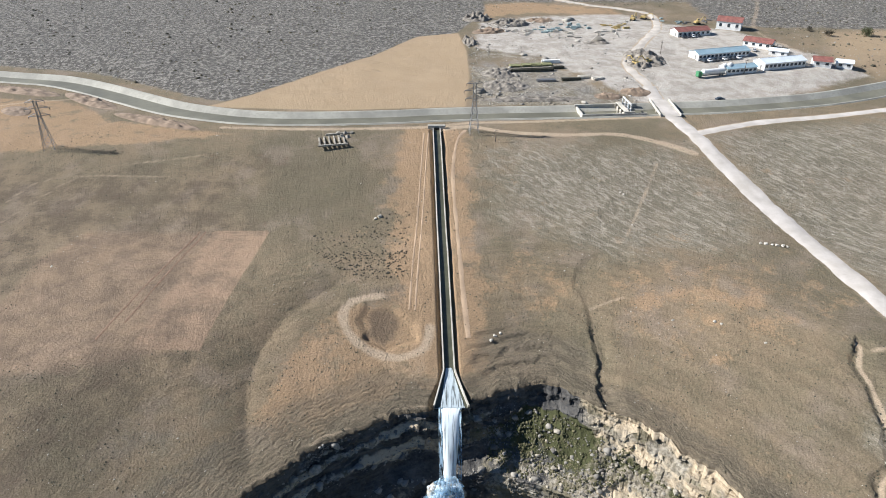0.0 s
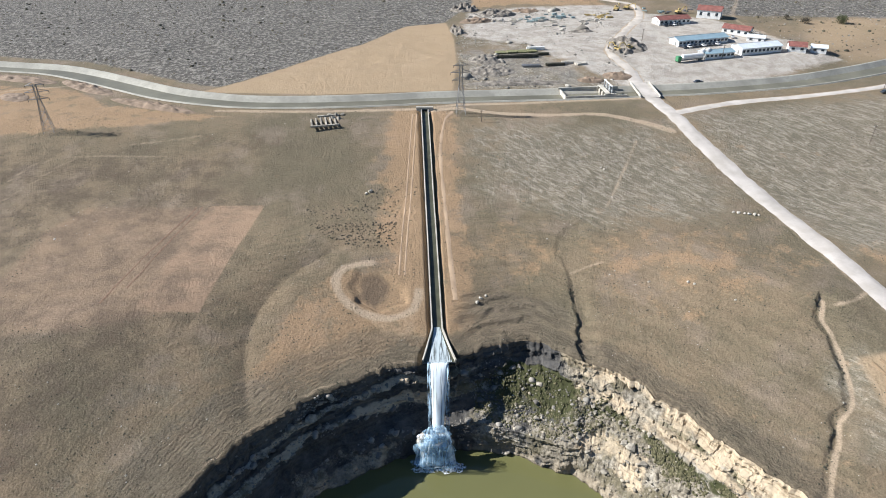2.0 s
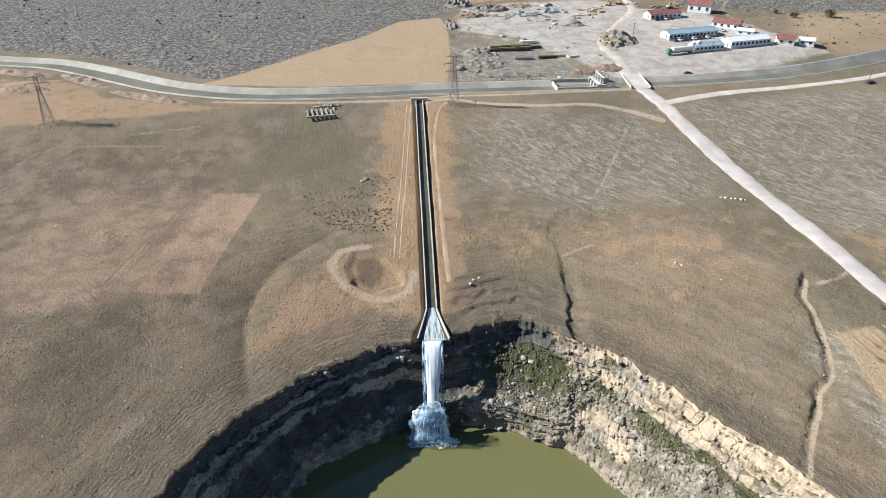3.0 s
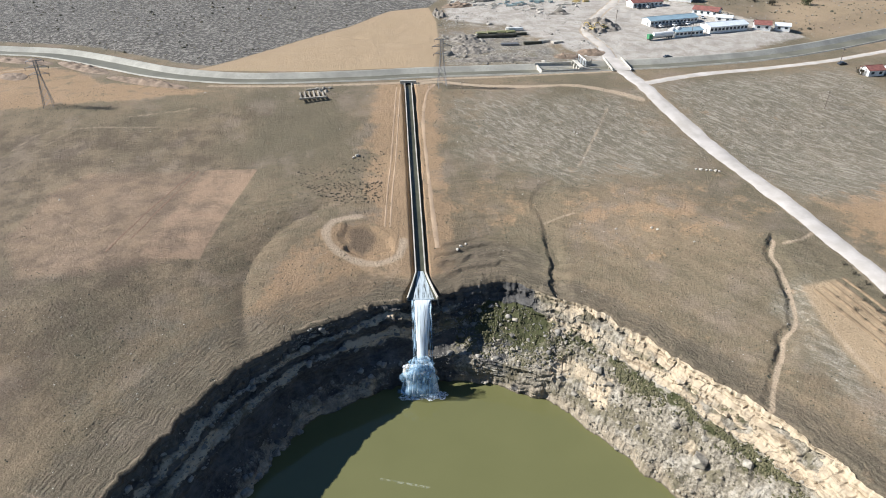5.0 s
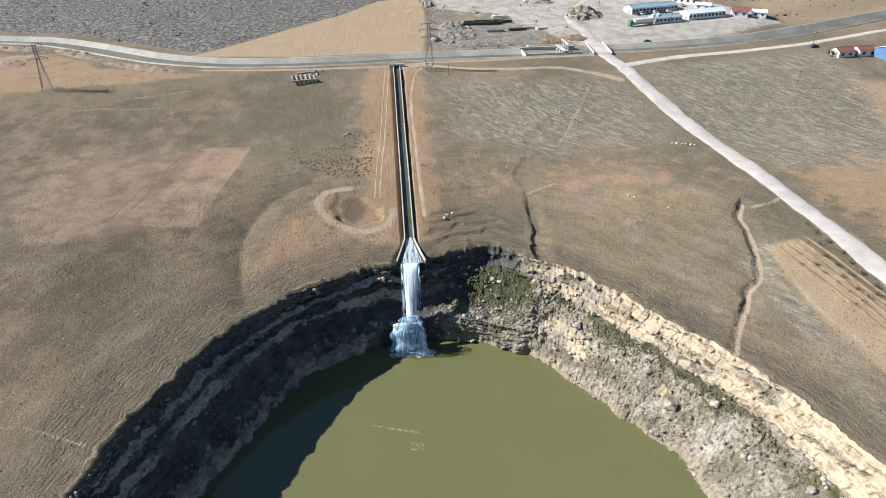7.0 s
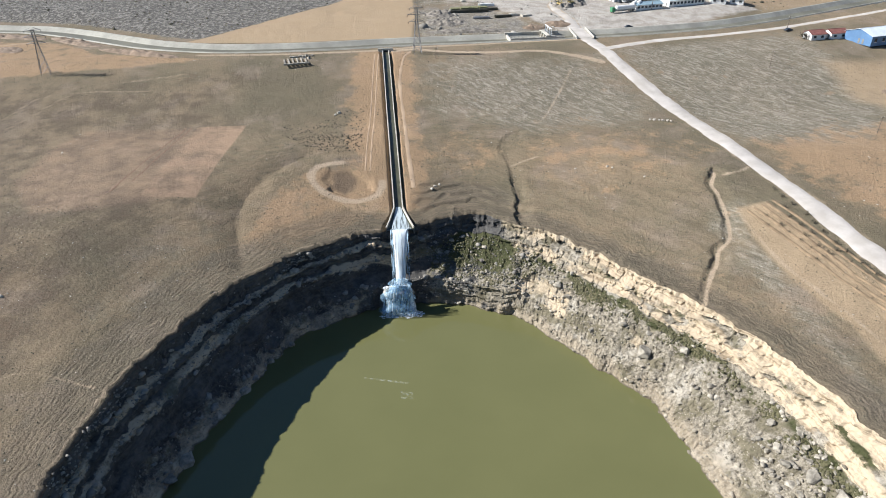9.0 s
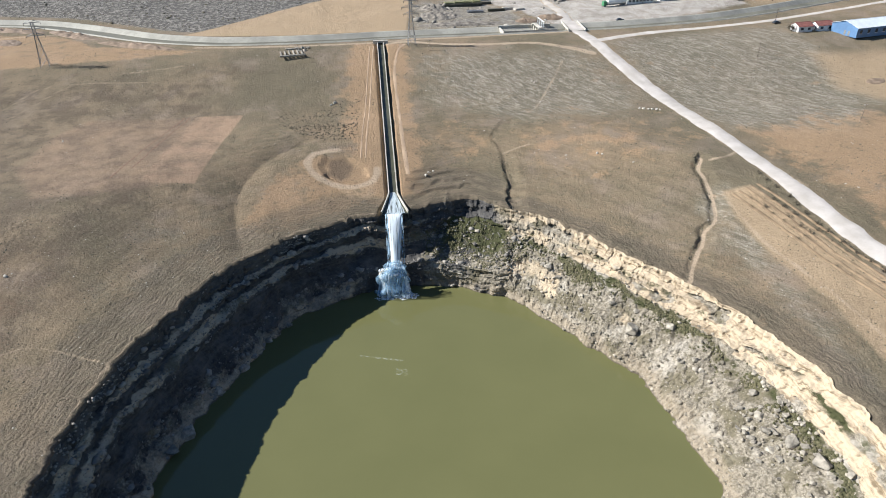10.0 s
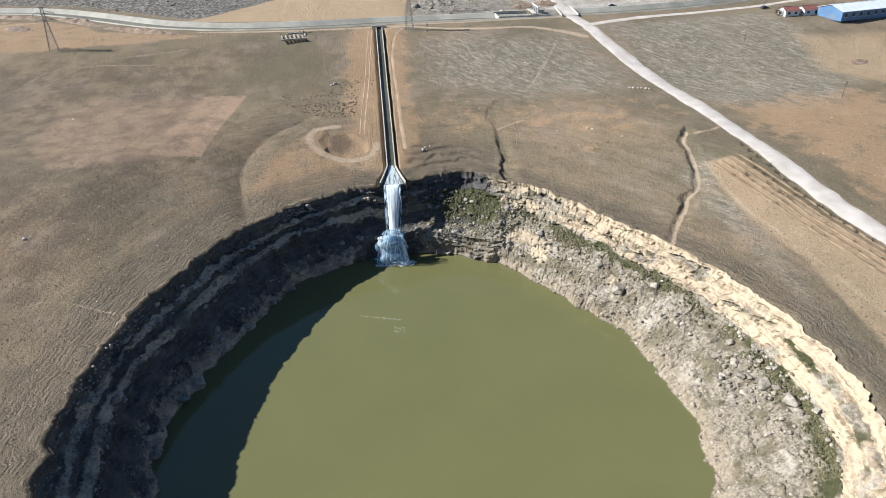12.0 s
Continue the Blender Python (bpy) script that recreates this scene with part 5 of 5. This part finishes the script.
# ---- buildings ----
def make_building(x, y, turn, length, width, wall_h, roof_h, wall, roof, panes, label, doors=1, name="site_building"):
    e = empty(name, pose(x, y, float(land(x, y)) - 0.05, 0, 0, turn), label, "building", "buildings of the works yard")
    l, w = length / 2, width / 2
    bm = bmesh.new()
    base = [(-l, -w), (l, -w), (l, w), (-l, w)]
    lo = [bm.verts.new((a, b, -0.4)) for a, b in base]
    hi = [bm.verts.new((a, b, wall_h)) for a, b in base]
    g = [bm.verts.new((-l, 0, wall_h + roof_h)), bm.verts.new((l, 0, wall_h + roof_h))]
    bm.faces.new((lo[0], lo[1], hi[1], hi[0]))
    bm.faces.new((lo[2], lo[3], hi[3], hi[2]))
    bm.faces.new((lo[1], lo[2], hi[2], g[1], hi[1]))
    bm.faces.new((lo[3], lo[0], hi[0], g[0], hi[3]))
    part("wall", bm, wall, e)
    for s in (-1, 1):
        bm = bmesh.new()
        o = 0.45
        sl = roof_h / w
        pts = [(-l - o, 0, wall_h + roof_h), (l + o, 0, wall_h + roof_h), (l + o, s * (w + o), wall_h - sl * o), (-l - o, s * (w + o), wall_h - sl * o)]
        top = [bm.verts.new((a, b, c + 0.16)) for a, b, c in pts]
        bot = [bm.verts.new((a, b, c + 0.02)) for a, b, c in pts]
        bm.faces.new(top)
        bm.faces.new(bot[::-1])
        for i in range(4):
            bm.faces.new((top[i], bot[i], bot[(i + 1) % 4], top[(i + 1) % 4]))
        bmesh.ops.recalc_face_normals(bm, faces=bm.faces[:])
        part("roof_slope", bm, roof, e)
    part("ridge", bar(bmesh.new(), (-l - 0.4, 0, wall_h + roof_h + 0.16), (l + 0.4, 0, wall_h + roof_h + 0.16), 0.14, 6), roof, e)
    for s in (-1, 1):
        for k in range(panes):
            px = -l + length * (k + 0.5) / panes
            pane = part("window", boxed(px - 0.75, s * (w + 0.03) - 0.05, wall_h * 0.36, px + 0.75, s * (w + 0.03) + 0.05, wall_h * 0.76), WINDOW, e, "dark window")
            part("sill", boxed(px - 0.85, s * (w + 0.08) - 0.1, wall_h * 0.32, px + 0.85, s * (w + 0.08) + 0.1, wall_h * 0.36), WHITE, pane)
    for k in range(doors):
        py = -w * 0.4 + k * 2.2
        part("door", boxed(-l - 0.07, py - 0.55, 0, -l + 0.03, py + 0.55, 2.1), DOOR, e, "grey metal door")
    return e


make_building(148.5, 348.5, 17, 32, 8.5, 3.0, 1.3, WHITE, BLUE_ROOF, 13, "long white site building with a faded blue sheet roof")
make_building(146.5, 391, 14, 21, 8.5, 3.0, 1.5, WHITE, RED_ROOF, 7, "white site building with a red tiled roof")
make_building(175.5, 406, -28, 14, 10, 4.8, 2.0, WHITE, RED_ROOF, 3, "tall white workshop with a dark red gabled roof")
make_building(177, 366, -38, 15, 8, 3.0, 1.6, WHITE, RED_ROOF, 4, "low white house with a red roof")
make_building(148, 321.5, 14, 17, 7, 2.8, 1.0, WHITE, BLUE_ROOF, 7, "low white cabin row with a blue sheet roof")
make_building(173, 331, 16, 25, 9, 3.4, 1.4, WHITE, PALE_ROOF, 10, "white site building with a pale sheet roof")
make_building(195, 331.5, -20, 8.5, 7, 3.0, 1.5, WHITE, RED_ROOF, 2, "small white house with a red roof")
make_building(206, 330, -24, 7.5, 5, 2.7, 1.0, WHITE, PALE_ROOF, 2, "small white cabin with a pale roof")
make_building(181, 350, -30, 9, 5, 2.6, 0.9, WHITE, PALE_ROOF, 2, "small white shed among bare shrubs")
make_building(245, 246, 15, 44, 15, 4.2, 2.2, BLUE_WALL, PALE_ROOF, 9, "long barn with blue walls and a pale sheet roof", 2, "barn")
make_building(208, 250, 8, 8, 6, 2.8, 1.4, WHITE, RED_ROOF, 2, "small white farmhouse with a red roof", 1, "farmhouse")
make_building(219, 251, 8, 9, 6, 2.8, 1.4, WHITE, RED_ROOF, 2, "small white farmhouse with a red-brown roof beside the barn", 1, "farmhouse")


# ---- vehicles ----
def wheel(parent, x, y, r, w):
    t = part("wheel", bar(bmesh.new(), (x, y - w / 2, r), (x, y + w / 2, r), r, 12), RUBBER, parent)
    part("rim", bar(bmesh.new(), (x, y - w / 2 - 0.02, r), (x, y + w / 2 + 0.02, r), r * 0.55, 8), STEEL, t)


def make_car(paint):
    e = empty("car", pose(0, 0, 0), "small parked car on the gravel yard", "car", "cars parked in the yard")
    bm = bmesh.new()
    side = [(-2.1, 0.35), (-2.1, 0.85), (-1.1, 0.95), (1.2, 0.98), (2.1, 0.85), (2.15, 0.35)]
    a = [bm.verts.new((x, -0.85, z)) for x, z in side]
    b = [bm.verts.new((x, 0.85, z)) for x, z in side]
    bm.faces.new(a)
    bm.faces.new(b[::-1])
    for i in range(6):
        bm.faces.new((a[i], b[i], b[(i + 1) % 6], a[(i + 1) % 6]))
    bmesh.ops.recalc_face_normals(bm, faces=bm.faces[:])
    part("body", bm, paint, e)
    bm = bmesh.new()
    lo = [bm.verts.new(v) for v in ((-1.5, -0.78, 0.93), (1.0, -0.78, 0.93), (1.0, 0.78, 0.93), (-1.5, 0.78, 0.93))]
    hi = [bm.verts.new(v) for v in ((-1.0, -0.65, 1.45), (0.35, -0.65, 1.45), (0.35, 0.65, 1.45), (-1.0, 0.65, 1.45))]
    bm.faces.new(hi)
    for i in range(4):
        bm.faces.new((lo[i], lo[(i + 1) % 4], hi[(i + 1) % 4], hi[i]))
    part("window_band", bm, WINDOW, e)
    part("roof_panel", boxed(-0.98, -0.63, 1.45, 0.33, 0.63, 1.5), paint, e)
    for x in (-1.3, 1.3):
        for y in (-0.8, 0.8):
            wheel(e, x, y, 0.33, 0.22)
    return e


CAR_WHITE = plain("white_car_paint", (0.68, 0.68, 0.68), 0.3, vary=0.05)
CAR_DARK = plain("dark_car_paint", (0.045, 0.05, 0.06), 0.3, vary=0.1)
light_car, dark_car = make_car(CAR_WHITE), make_car(CAR_DARK)
tagged(light_car, "small white parked car on the gravel yard")
tagged(dark_car, "small dark parked car on the gravel yard")
spots = [(137 + 2.9 * k, 338.3 + 0.9 * k, 107) for k in range(8)] + [(140 + 3.2 * k, 383.5 + 0.8 * k, 104) for k in range(4)] + [(187, 343, 20), (171, 357, 70), (126, 284, 8), (203, 265, 15)]
used_light = used_dark = False
for k, (x, y, a) in enumerate(spots):
    m = pose(x, y, float(land(x, y)) + 0.05, 0, 0, a)
    if k % 3 == 1:
        if used_light:
            copy_thing(light_car, m)
        else:
            light_car.matrix_basis, used_light = m, True
    elif used_dark:
        copy_thing(dark_car, m)
    else:
        dark_car.matrix_basis, used_dark = m, True


def make_tanker(x, y, turn):
    e = empty("tank_trailer", pose(x, y, float(land(x, y)), 0, 0, turn), "long white cylindrical tank trailer with a green end", "tank trailer")
    bm = bmesh.new()
    bar(bm, (-6, 0, 2.4), (6, 0, 2.4), 1.35, 18)
    part("tank", bm, WHITE, e)
    for s in (-1, 1):
        bm = bmesh.new()
        bmesh.ops.create_uvsphere(bm, u_segments=14, v_segments=8, radius=1.34, matrix=Matrix.Translation((6 * s, 0, 2.4)) @ Matrix.Diagonal((0.4, 1, 1, 1)))
        part("end_cap", bm, WHITE, e)
    part("chassis", boxed(-6.5, -0.6, 0.75, 7.5, 0.6, 1.05), STEEL, e)
    part("cab", boxed(-9.3, -1.2, 0.6, -7.2, 1.2, 3.1, 0.15), GREEN_PAINT, e, "green painted cab")
    for x0 in (-8.3, 3.6, 5.0):
        for s in (-1, 1):
            wheel(e, x0, s * 1.0, 0.5, 0.35)
    return e


make_tanker(133, 314.3, 18)


def make_drum(x, y):
    e = empty("mixing_drum", pose(x, y, float(land(x, y)), 0, 0, 40), "white conical mixing drum on a steel frame", "mixer")
    bm = bmesh.new()
    bmesh.ops.create_cone(bm, cap_ends=True, segments=16, radius1=2.0, radius2=0.9, depth=3.4, matrix=Matrix.Translation((0, 0, 3.2)) @ Matrix.Rotation(radians(62), 4, "Y"))
    part("drum", bm, WHITE, e)
    for s in (-1, 1):
        part("frame", bar(bar(bmesh.new(), (-1.2, s, 0), (0, s, 2.6), 0.12), (1.2, s, 0), (0, s, 2.6), 0.12), STEEL, e)
    return e


make_drum(142.8, 320)
make_drum(139.8, 319.2)


def make_excavator(x, y, turn, label):
    e = empty("excavator", pose(x, y, float(land(x, y)), 0, 0, turn), label, "excavator", "machines in the yard")
    for s in (-1, 1):
        part("track", boxed(-1.9, s * 1.2 - 0.3, 0, 1.9, s * 1.2 + 0.3, 0.85, 0.2), RUBBER, e)
    part("house", boxed(-1.9, -1.3, 0.95, 1.3, 1.3, 2.1, 0.1), YELLOW, e)
    cab = part("cab", boxed(0.1, 0.2, 2.1, 1.5, 1.3, 3.2, 0.1), YELLOW, e)
    part("cab_window", boxed(0.3, 0.18, 2.4, 1.53, 1.33, 3.05), WINDOW, cab)
    part("boom", bar(bar(bmesh.new(), (1.2, -0.4, 1.8), (3.6, -0.4, 4.3), 0.28), (3.6, -0.4, 4.3), (5.6, -0.4, 3.8), 0.24), YELLOW, e)
    part("arm", bar(bmesh.new(), (5.6, -0.4, 3.8), (6.3, -0.4, 1.3), 0.2), YELLOW, e)
    part("bucket", boxed(5.7, -0.9, 0.4, 6.7, 0.1, 1.4, 0.15), STEEL, e)
    return e


make_excavator(99, 331, 130, "yellow tracked excavator standing on a rubble heap")
make_excavator(106, 334, 200, "yellow tracked excavator parked beside broken rubble")
make_excavator(122, 428, 60, "yellow excavator parked at the yard's far edge")
make_excavator(130, 432, -30, "yellow excavator parked beside the yard road")
make_excavator(160, 418, 20, "yellow excavator parked among stored material")


# ---- stores and heaps in the yard ----
def make_stack(x, y, turn, length, width, height, count, mat, label, name="material_stack"):
    e = empty(name, pose(x, y, float(land(x, y)), 0, 0, turn), label, "stack", "stacks in the yard")
    r = np.random.default_rng(int(abs(x * 7 + y)))
    for k in range(count):
        y0 = -width / 2 + width * k / count
        h = height * r.uniform(0.7, 1.0)
        dx = r.normal(0, length * 0.03)
        part("element", boxed(-length / 2 + dx, y0 + 0.05, 0, length / 2 + dx, y0 + width / count - 0.08, h, 0.06), mat, e)
    return e


DARK_STACK = plain("dark_weathered_stack", (0.07, 0.065, 0.045), 0.9, vary=0.4, scale=0.8)
for k in range(4):
    make_stack(37 + 5.6 * k, 330 + 0.8 * k, 8, 5.0, 4.6, 0.9, 3, OLIVE, "low stack of olive covered panels on the yard")
make_stack(45, 322, 8, 22, 2.0, 1.7, 3, DARK_STACK, "long dark stack of weathered beams")
make_stack(58.5, 327, 10, 6, 2.2, 1.5, 3, DARK_STACK, "short dark stack of weathered beams")
make_stack(56, 336, 6, 8.5, 3.4, 1.6, 4, WHITE, "stack of white concrete elements")
make_stack(62, 308, 6, 9, 2.4, 1.5, 3, DARK_STACK, "dark stack of beams near the canal")
make_stack(50, 307, 4, 9, 3.0, 1.1, 4, STEEL, "grey stack of steel sections")
make_stack(69, 311, 12, 6, 3.0, 1.4, 5, PALE_STONE, "stack of pale pipe sections")
make_stack(75, 309, 25, 6, 3.0, 1.2, 4, PALE_STONE, "loose stack of pale pipe sections")
store_rng = np.random.default_rng(5)
for x0, y0, mat, n, label in ((66, 402, TEAL, 14, "stack of pale teal pipes"), (80, 412, TEAL, 12, "stack of pale teal pipes"), (76, 388, PALE_STONE, 12, "stack of pale grey pipes"), (98, 398, PALE_STONE, 12, "stack of pale concrete rings"), (108, 412, YELLOW, 12, "stack of dull yellow steel sections"), (46, 396, PALE_STONE, 14, "row of pale stone blocks"), (30, 408, PALE_STONE, 10, "row of pale stone blocks"), (150, 424, TEAL, 5, "stack of grey-green pipes"), (165, 420, STEEL, 5, "stack of steel scrap")):
    for k in range(n):
        x, y = x0 + store_rng.normal(0, 5), y0 + store_rng.normal(0, 4.5)
        make_stack(x, y, store_rng.uniform(-20, 30), store_rng.uniform(1.6, 4), store_rng.uniform(0.9, 2.0), store_rng.uniform(0.5, 1.3), 3, mat, label)


def make_heap(x, y, sx, sy, height, mat, label, turn=0.0, rough=0.5):
    n = 44
    a, b = np.meshgrid(np.linspace(-1, 1, n), np.linspace(-1, 1, n))
    r2 = a * a + b * b
    c, s = math.cos(radians(turn)), math.sin(radians(turn))
    wx, wy = x + a * sx * c - b * sy * s, y + a * sx * s + b * sy * c
    f = smooth(1.05 - r2)
    h = f * height * 0.5 * (0.4 + rough * (1 + 2.4 * fbm(wx / 2.2, wy / 2.2, 7.0))) - 0.5 * (f <= 0.1)
    ob = grid_object("earth_mound", np.stack([wx, wy, land(wx, wy) + h], -1), mat)
    return tagged(ob, label, "heap", "heaps round the yard")


make_heap(107, 343, 11, 16, 3.0, RUBBLE, "broken grey rubble heap between the yard roads", 10, 0.9)
make_heap(101, 331, 7, 6, 2.2, RUBBLE, "grey rubble heap with machines beside it", 0, 0.9)
make_heap(28, 398, 12, 7, 3.0, EARTH, "brown earth heap at the edge of the yard", 20)
make_heap(42, 418, 14, 8, 3.0, RUBBLE, "rocky spoil heap at the quarry face", 10, 0.9)
make_heap(22, 432, 10, 9, 4.0, RUBBLE, "rocky spoil heap beside the hillside", 0, 0.9)
make_heap(62, 428, 10, 6, 2.4, EARTH, "reddish earth heap behind the stores", 0)
make_heap(15, 374, 4, 9, 3.0, RUBBLE, "narrow dark rock heap at the field corner", 10, 0.9)
make_heap(30, 300, 12, 8, 1.6, RUBBLE, "low spread of grey rubble near the canal", 0, 0.9)
make_heap(28, 318, 10, 9, 1.8, RUBBLE, "low spread of grey broken stone", 15, 0.9)
make_heap(90, 293, 8, 5, 2.4, EARTH, "reddish earth heap behind the sluice", 0)
make_heap(76, 288, 7, 4, 2.0, EARTH, "reddish earth bank behind the canal", 0)
make_heap(88, 372, 8, 3.5, 1.6, RUBBLE, "flat grey rubble island in the yard", 5, 0.7)
make_heap(40, 284, 26, 3.0, 1.3, RUBBLE, "long low stony bank beside the canal", 2, 0.9)
make_heap(-160, 283, 22, 5, 1.2, EARTH, "stony spoil bank below the canal", -35, 0.9)
make_heap(-120, 256, 26, 4, 1.6, EARTH, "earthy spoil bank below the canal", -25, 0.9)
make_heap(-200, 297, 26, 6, 1.2, EARTH, "stony spoil bank below the canal bend", -18, 0.9)
make_heap(-185, 268, 9, 5, 1.2, EARTH, "low earth mound near the pylon", -30)
make_heap(214, 196, 5, 2.5, 1.0, EARTH, "low yellowish earth heap near the farm track", 10)

# the ruined pen
pen = empty("ruined_pen", pose(-43, 238, float(land(-43, 238)), 0, 0, 12), "roofless ruined stone pen beside the canal", "ruin")
for k in range(6):
    part("wall_row", boxed(-6 + 1.9 * k, -6.5, -0.3, -5.3 + 1.9 * k, 1.5 + 0.6 * k, 0.32, 0.08), STONE, pen)
part("cross_wall", boxed(-3, 2.8, -0.3, 6, 3.6, 0.9, 0.08), STONE, pen)
part("low_wall", boxed(-6.5, -7.3, -0.3, 5, -6.6, 0.4, 0.08), STONE, pen)
for dx, dy, s in ((1, 4.5, 1.4), (4, 4.2, 1.2), (6.5, 5, 1.3), (3, 1.5, 1.0), (5.5, 1.0, 1.1)):
    x, y = -43 + dx, 238 + dy
    tagged(boulder(x, y, float(land(x, y)), s), "collapsed stone lying beside the ruined pen", "rock", "stones of the ruin")


# ---- plants ----
def make_bush(x, y, size, mat, label, name="bush", leaves=260, seed=1):
    e = empty(name, pose(x, y, float(land(x, y)), 0, 0, seed * 37 % 360), label, name, "bushes and saplings")
    r = np.random.default_rng(seed)
    bm = bmesh.new()
    tips = []
    for k in range(6):
        a, l = r.uniform(0, 6.28), r.uniform(0.45, 0.8) * size
        tip = (math.cos(a) * l * 0.55, math.sin(a) * l * 0.55, l)
        bmesh.ops.create_cone(bm, cap_ends=False, segments=5, radius1=0.05 * size, radius2=0.015 * size, depth=Vector(tip).length, matrix=Matrix.Translation(Vector(tip) / 2) @ Vector(tip).to_track_quat("Z", "Y").to_matrix().to_4x4())
        tips.append(tip)
    part("trunk", bm, BARK, e)
    vs, fs = [], []
    for k in range(leaves):
        c = np.array(tips[r.integers(6)]) * r.uniform(0.7, 1.15) + r.normal(0, 0.2 * size, 3)
        c[2] = max(0.1, c[2])
        d1, d2 = r.normal(size=3), r.normal(size=3)
        d1, d2 = d1 / np.linalg.norm(d1) * 0.11 * size, d2 / np.linalg.norm(d2) * 0.11 * size
        n = len(vs)
        vs += [c, c + d1, c + d1 + d2, c + d2]
        fs.append((n, n + 1, n + 2, n + 3))
    mesh_object("crown", vs, fs, mat, e)
    return e


make_bush(228, 389, 4.2, SCRUB, "round dark leafless bush below the hillside", seed=2)
make_bush(250, 388, 5.2, LEAF, "broad yellow-green bush below the hillside", seed=3, leaves=400)
make_bush(181, 356, 3.6, SCRUB, "bare grey shrub beside the shed", seed=4)
make_bush(186, 354, 3.2, SCRUB, "bare grey shrub beside the shed", seed=5)
make_bush(222, 400, 3.0, SCRUB, "round dark leafless bush below the hillside", seed=6)
make_bush(203, 250, 3.0, SCRUB, "dark bush near the farmhouse", seed=7)
sapling = make_bush(112.5, 95, 1.3, SCRUB, "small dark sapling in a planted row", "sapling", 90, 8)
row_rng = np.random.default_rng(9)
e1 = np.array([9.0, -29.0]) / math.hypot(9, 29)
e2 = np.array([e1[1], -e1[0]]) * -1
furrow_soil = plain("turned_furrow", (0.215, 0.150, 0.090), 0.95, vary=0.35, scale=0.5, bump=0.4)
for row in range(5):
    base = np.array([107.0, 104.0]) + e2 * (row * 2.3)
    pts = [base + e1 * s for s in np.linspace(0, 95 - 3 * row, 14)]
    ob = ribbon("furrow", [tuple(q + row_rng.normal(0, 0.12, 2)) for q in pts], 0.9, 0.28, furrow_soil, 1.5, 4, 0.6)
    tagged(ob, "ridge of turned soil in the young plantation", "furrow", kind="structure")
    for k in range(20):
        q = base + e1 * (4 + 4.4 * k + row_rng.uniform(-0.8, 0.8))
        if row_rng.random() < 0.35 or (k > 6 and row_rng.random() < 0.4):
            continue
        c = copy_thing(sapling, pose(q[0], q[1], float(land(q[0], q[1])) + 0.1, 0, 0, row_rng.uniform(0, 360)))
        c.scale = (1, 1, 1) if k < 6 and row in (2, 3, 4) else (0.6, 0.6, 0.55)
verge = curve_points([(118.6, 112), (123.2, 85), (129.8, 58), (139.5, 30)], 4.2)
for k, q in enumerate(verge):
    q = q + row_rng.normal(0, 0.25, 2)
    c = copy_thing(sapling, pose(q[0], q[1], float(land(q[0], q[1])), 0, 0, row_rng.uniform(0, 360)))
    tagged(c, "small dark shrub on the road verge", "bush", "shrubs along the road")
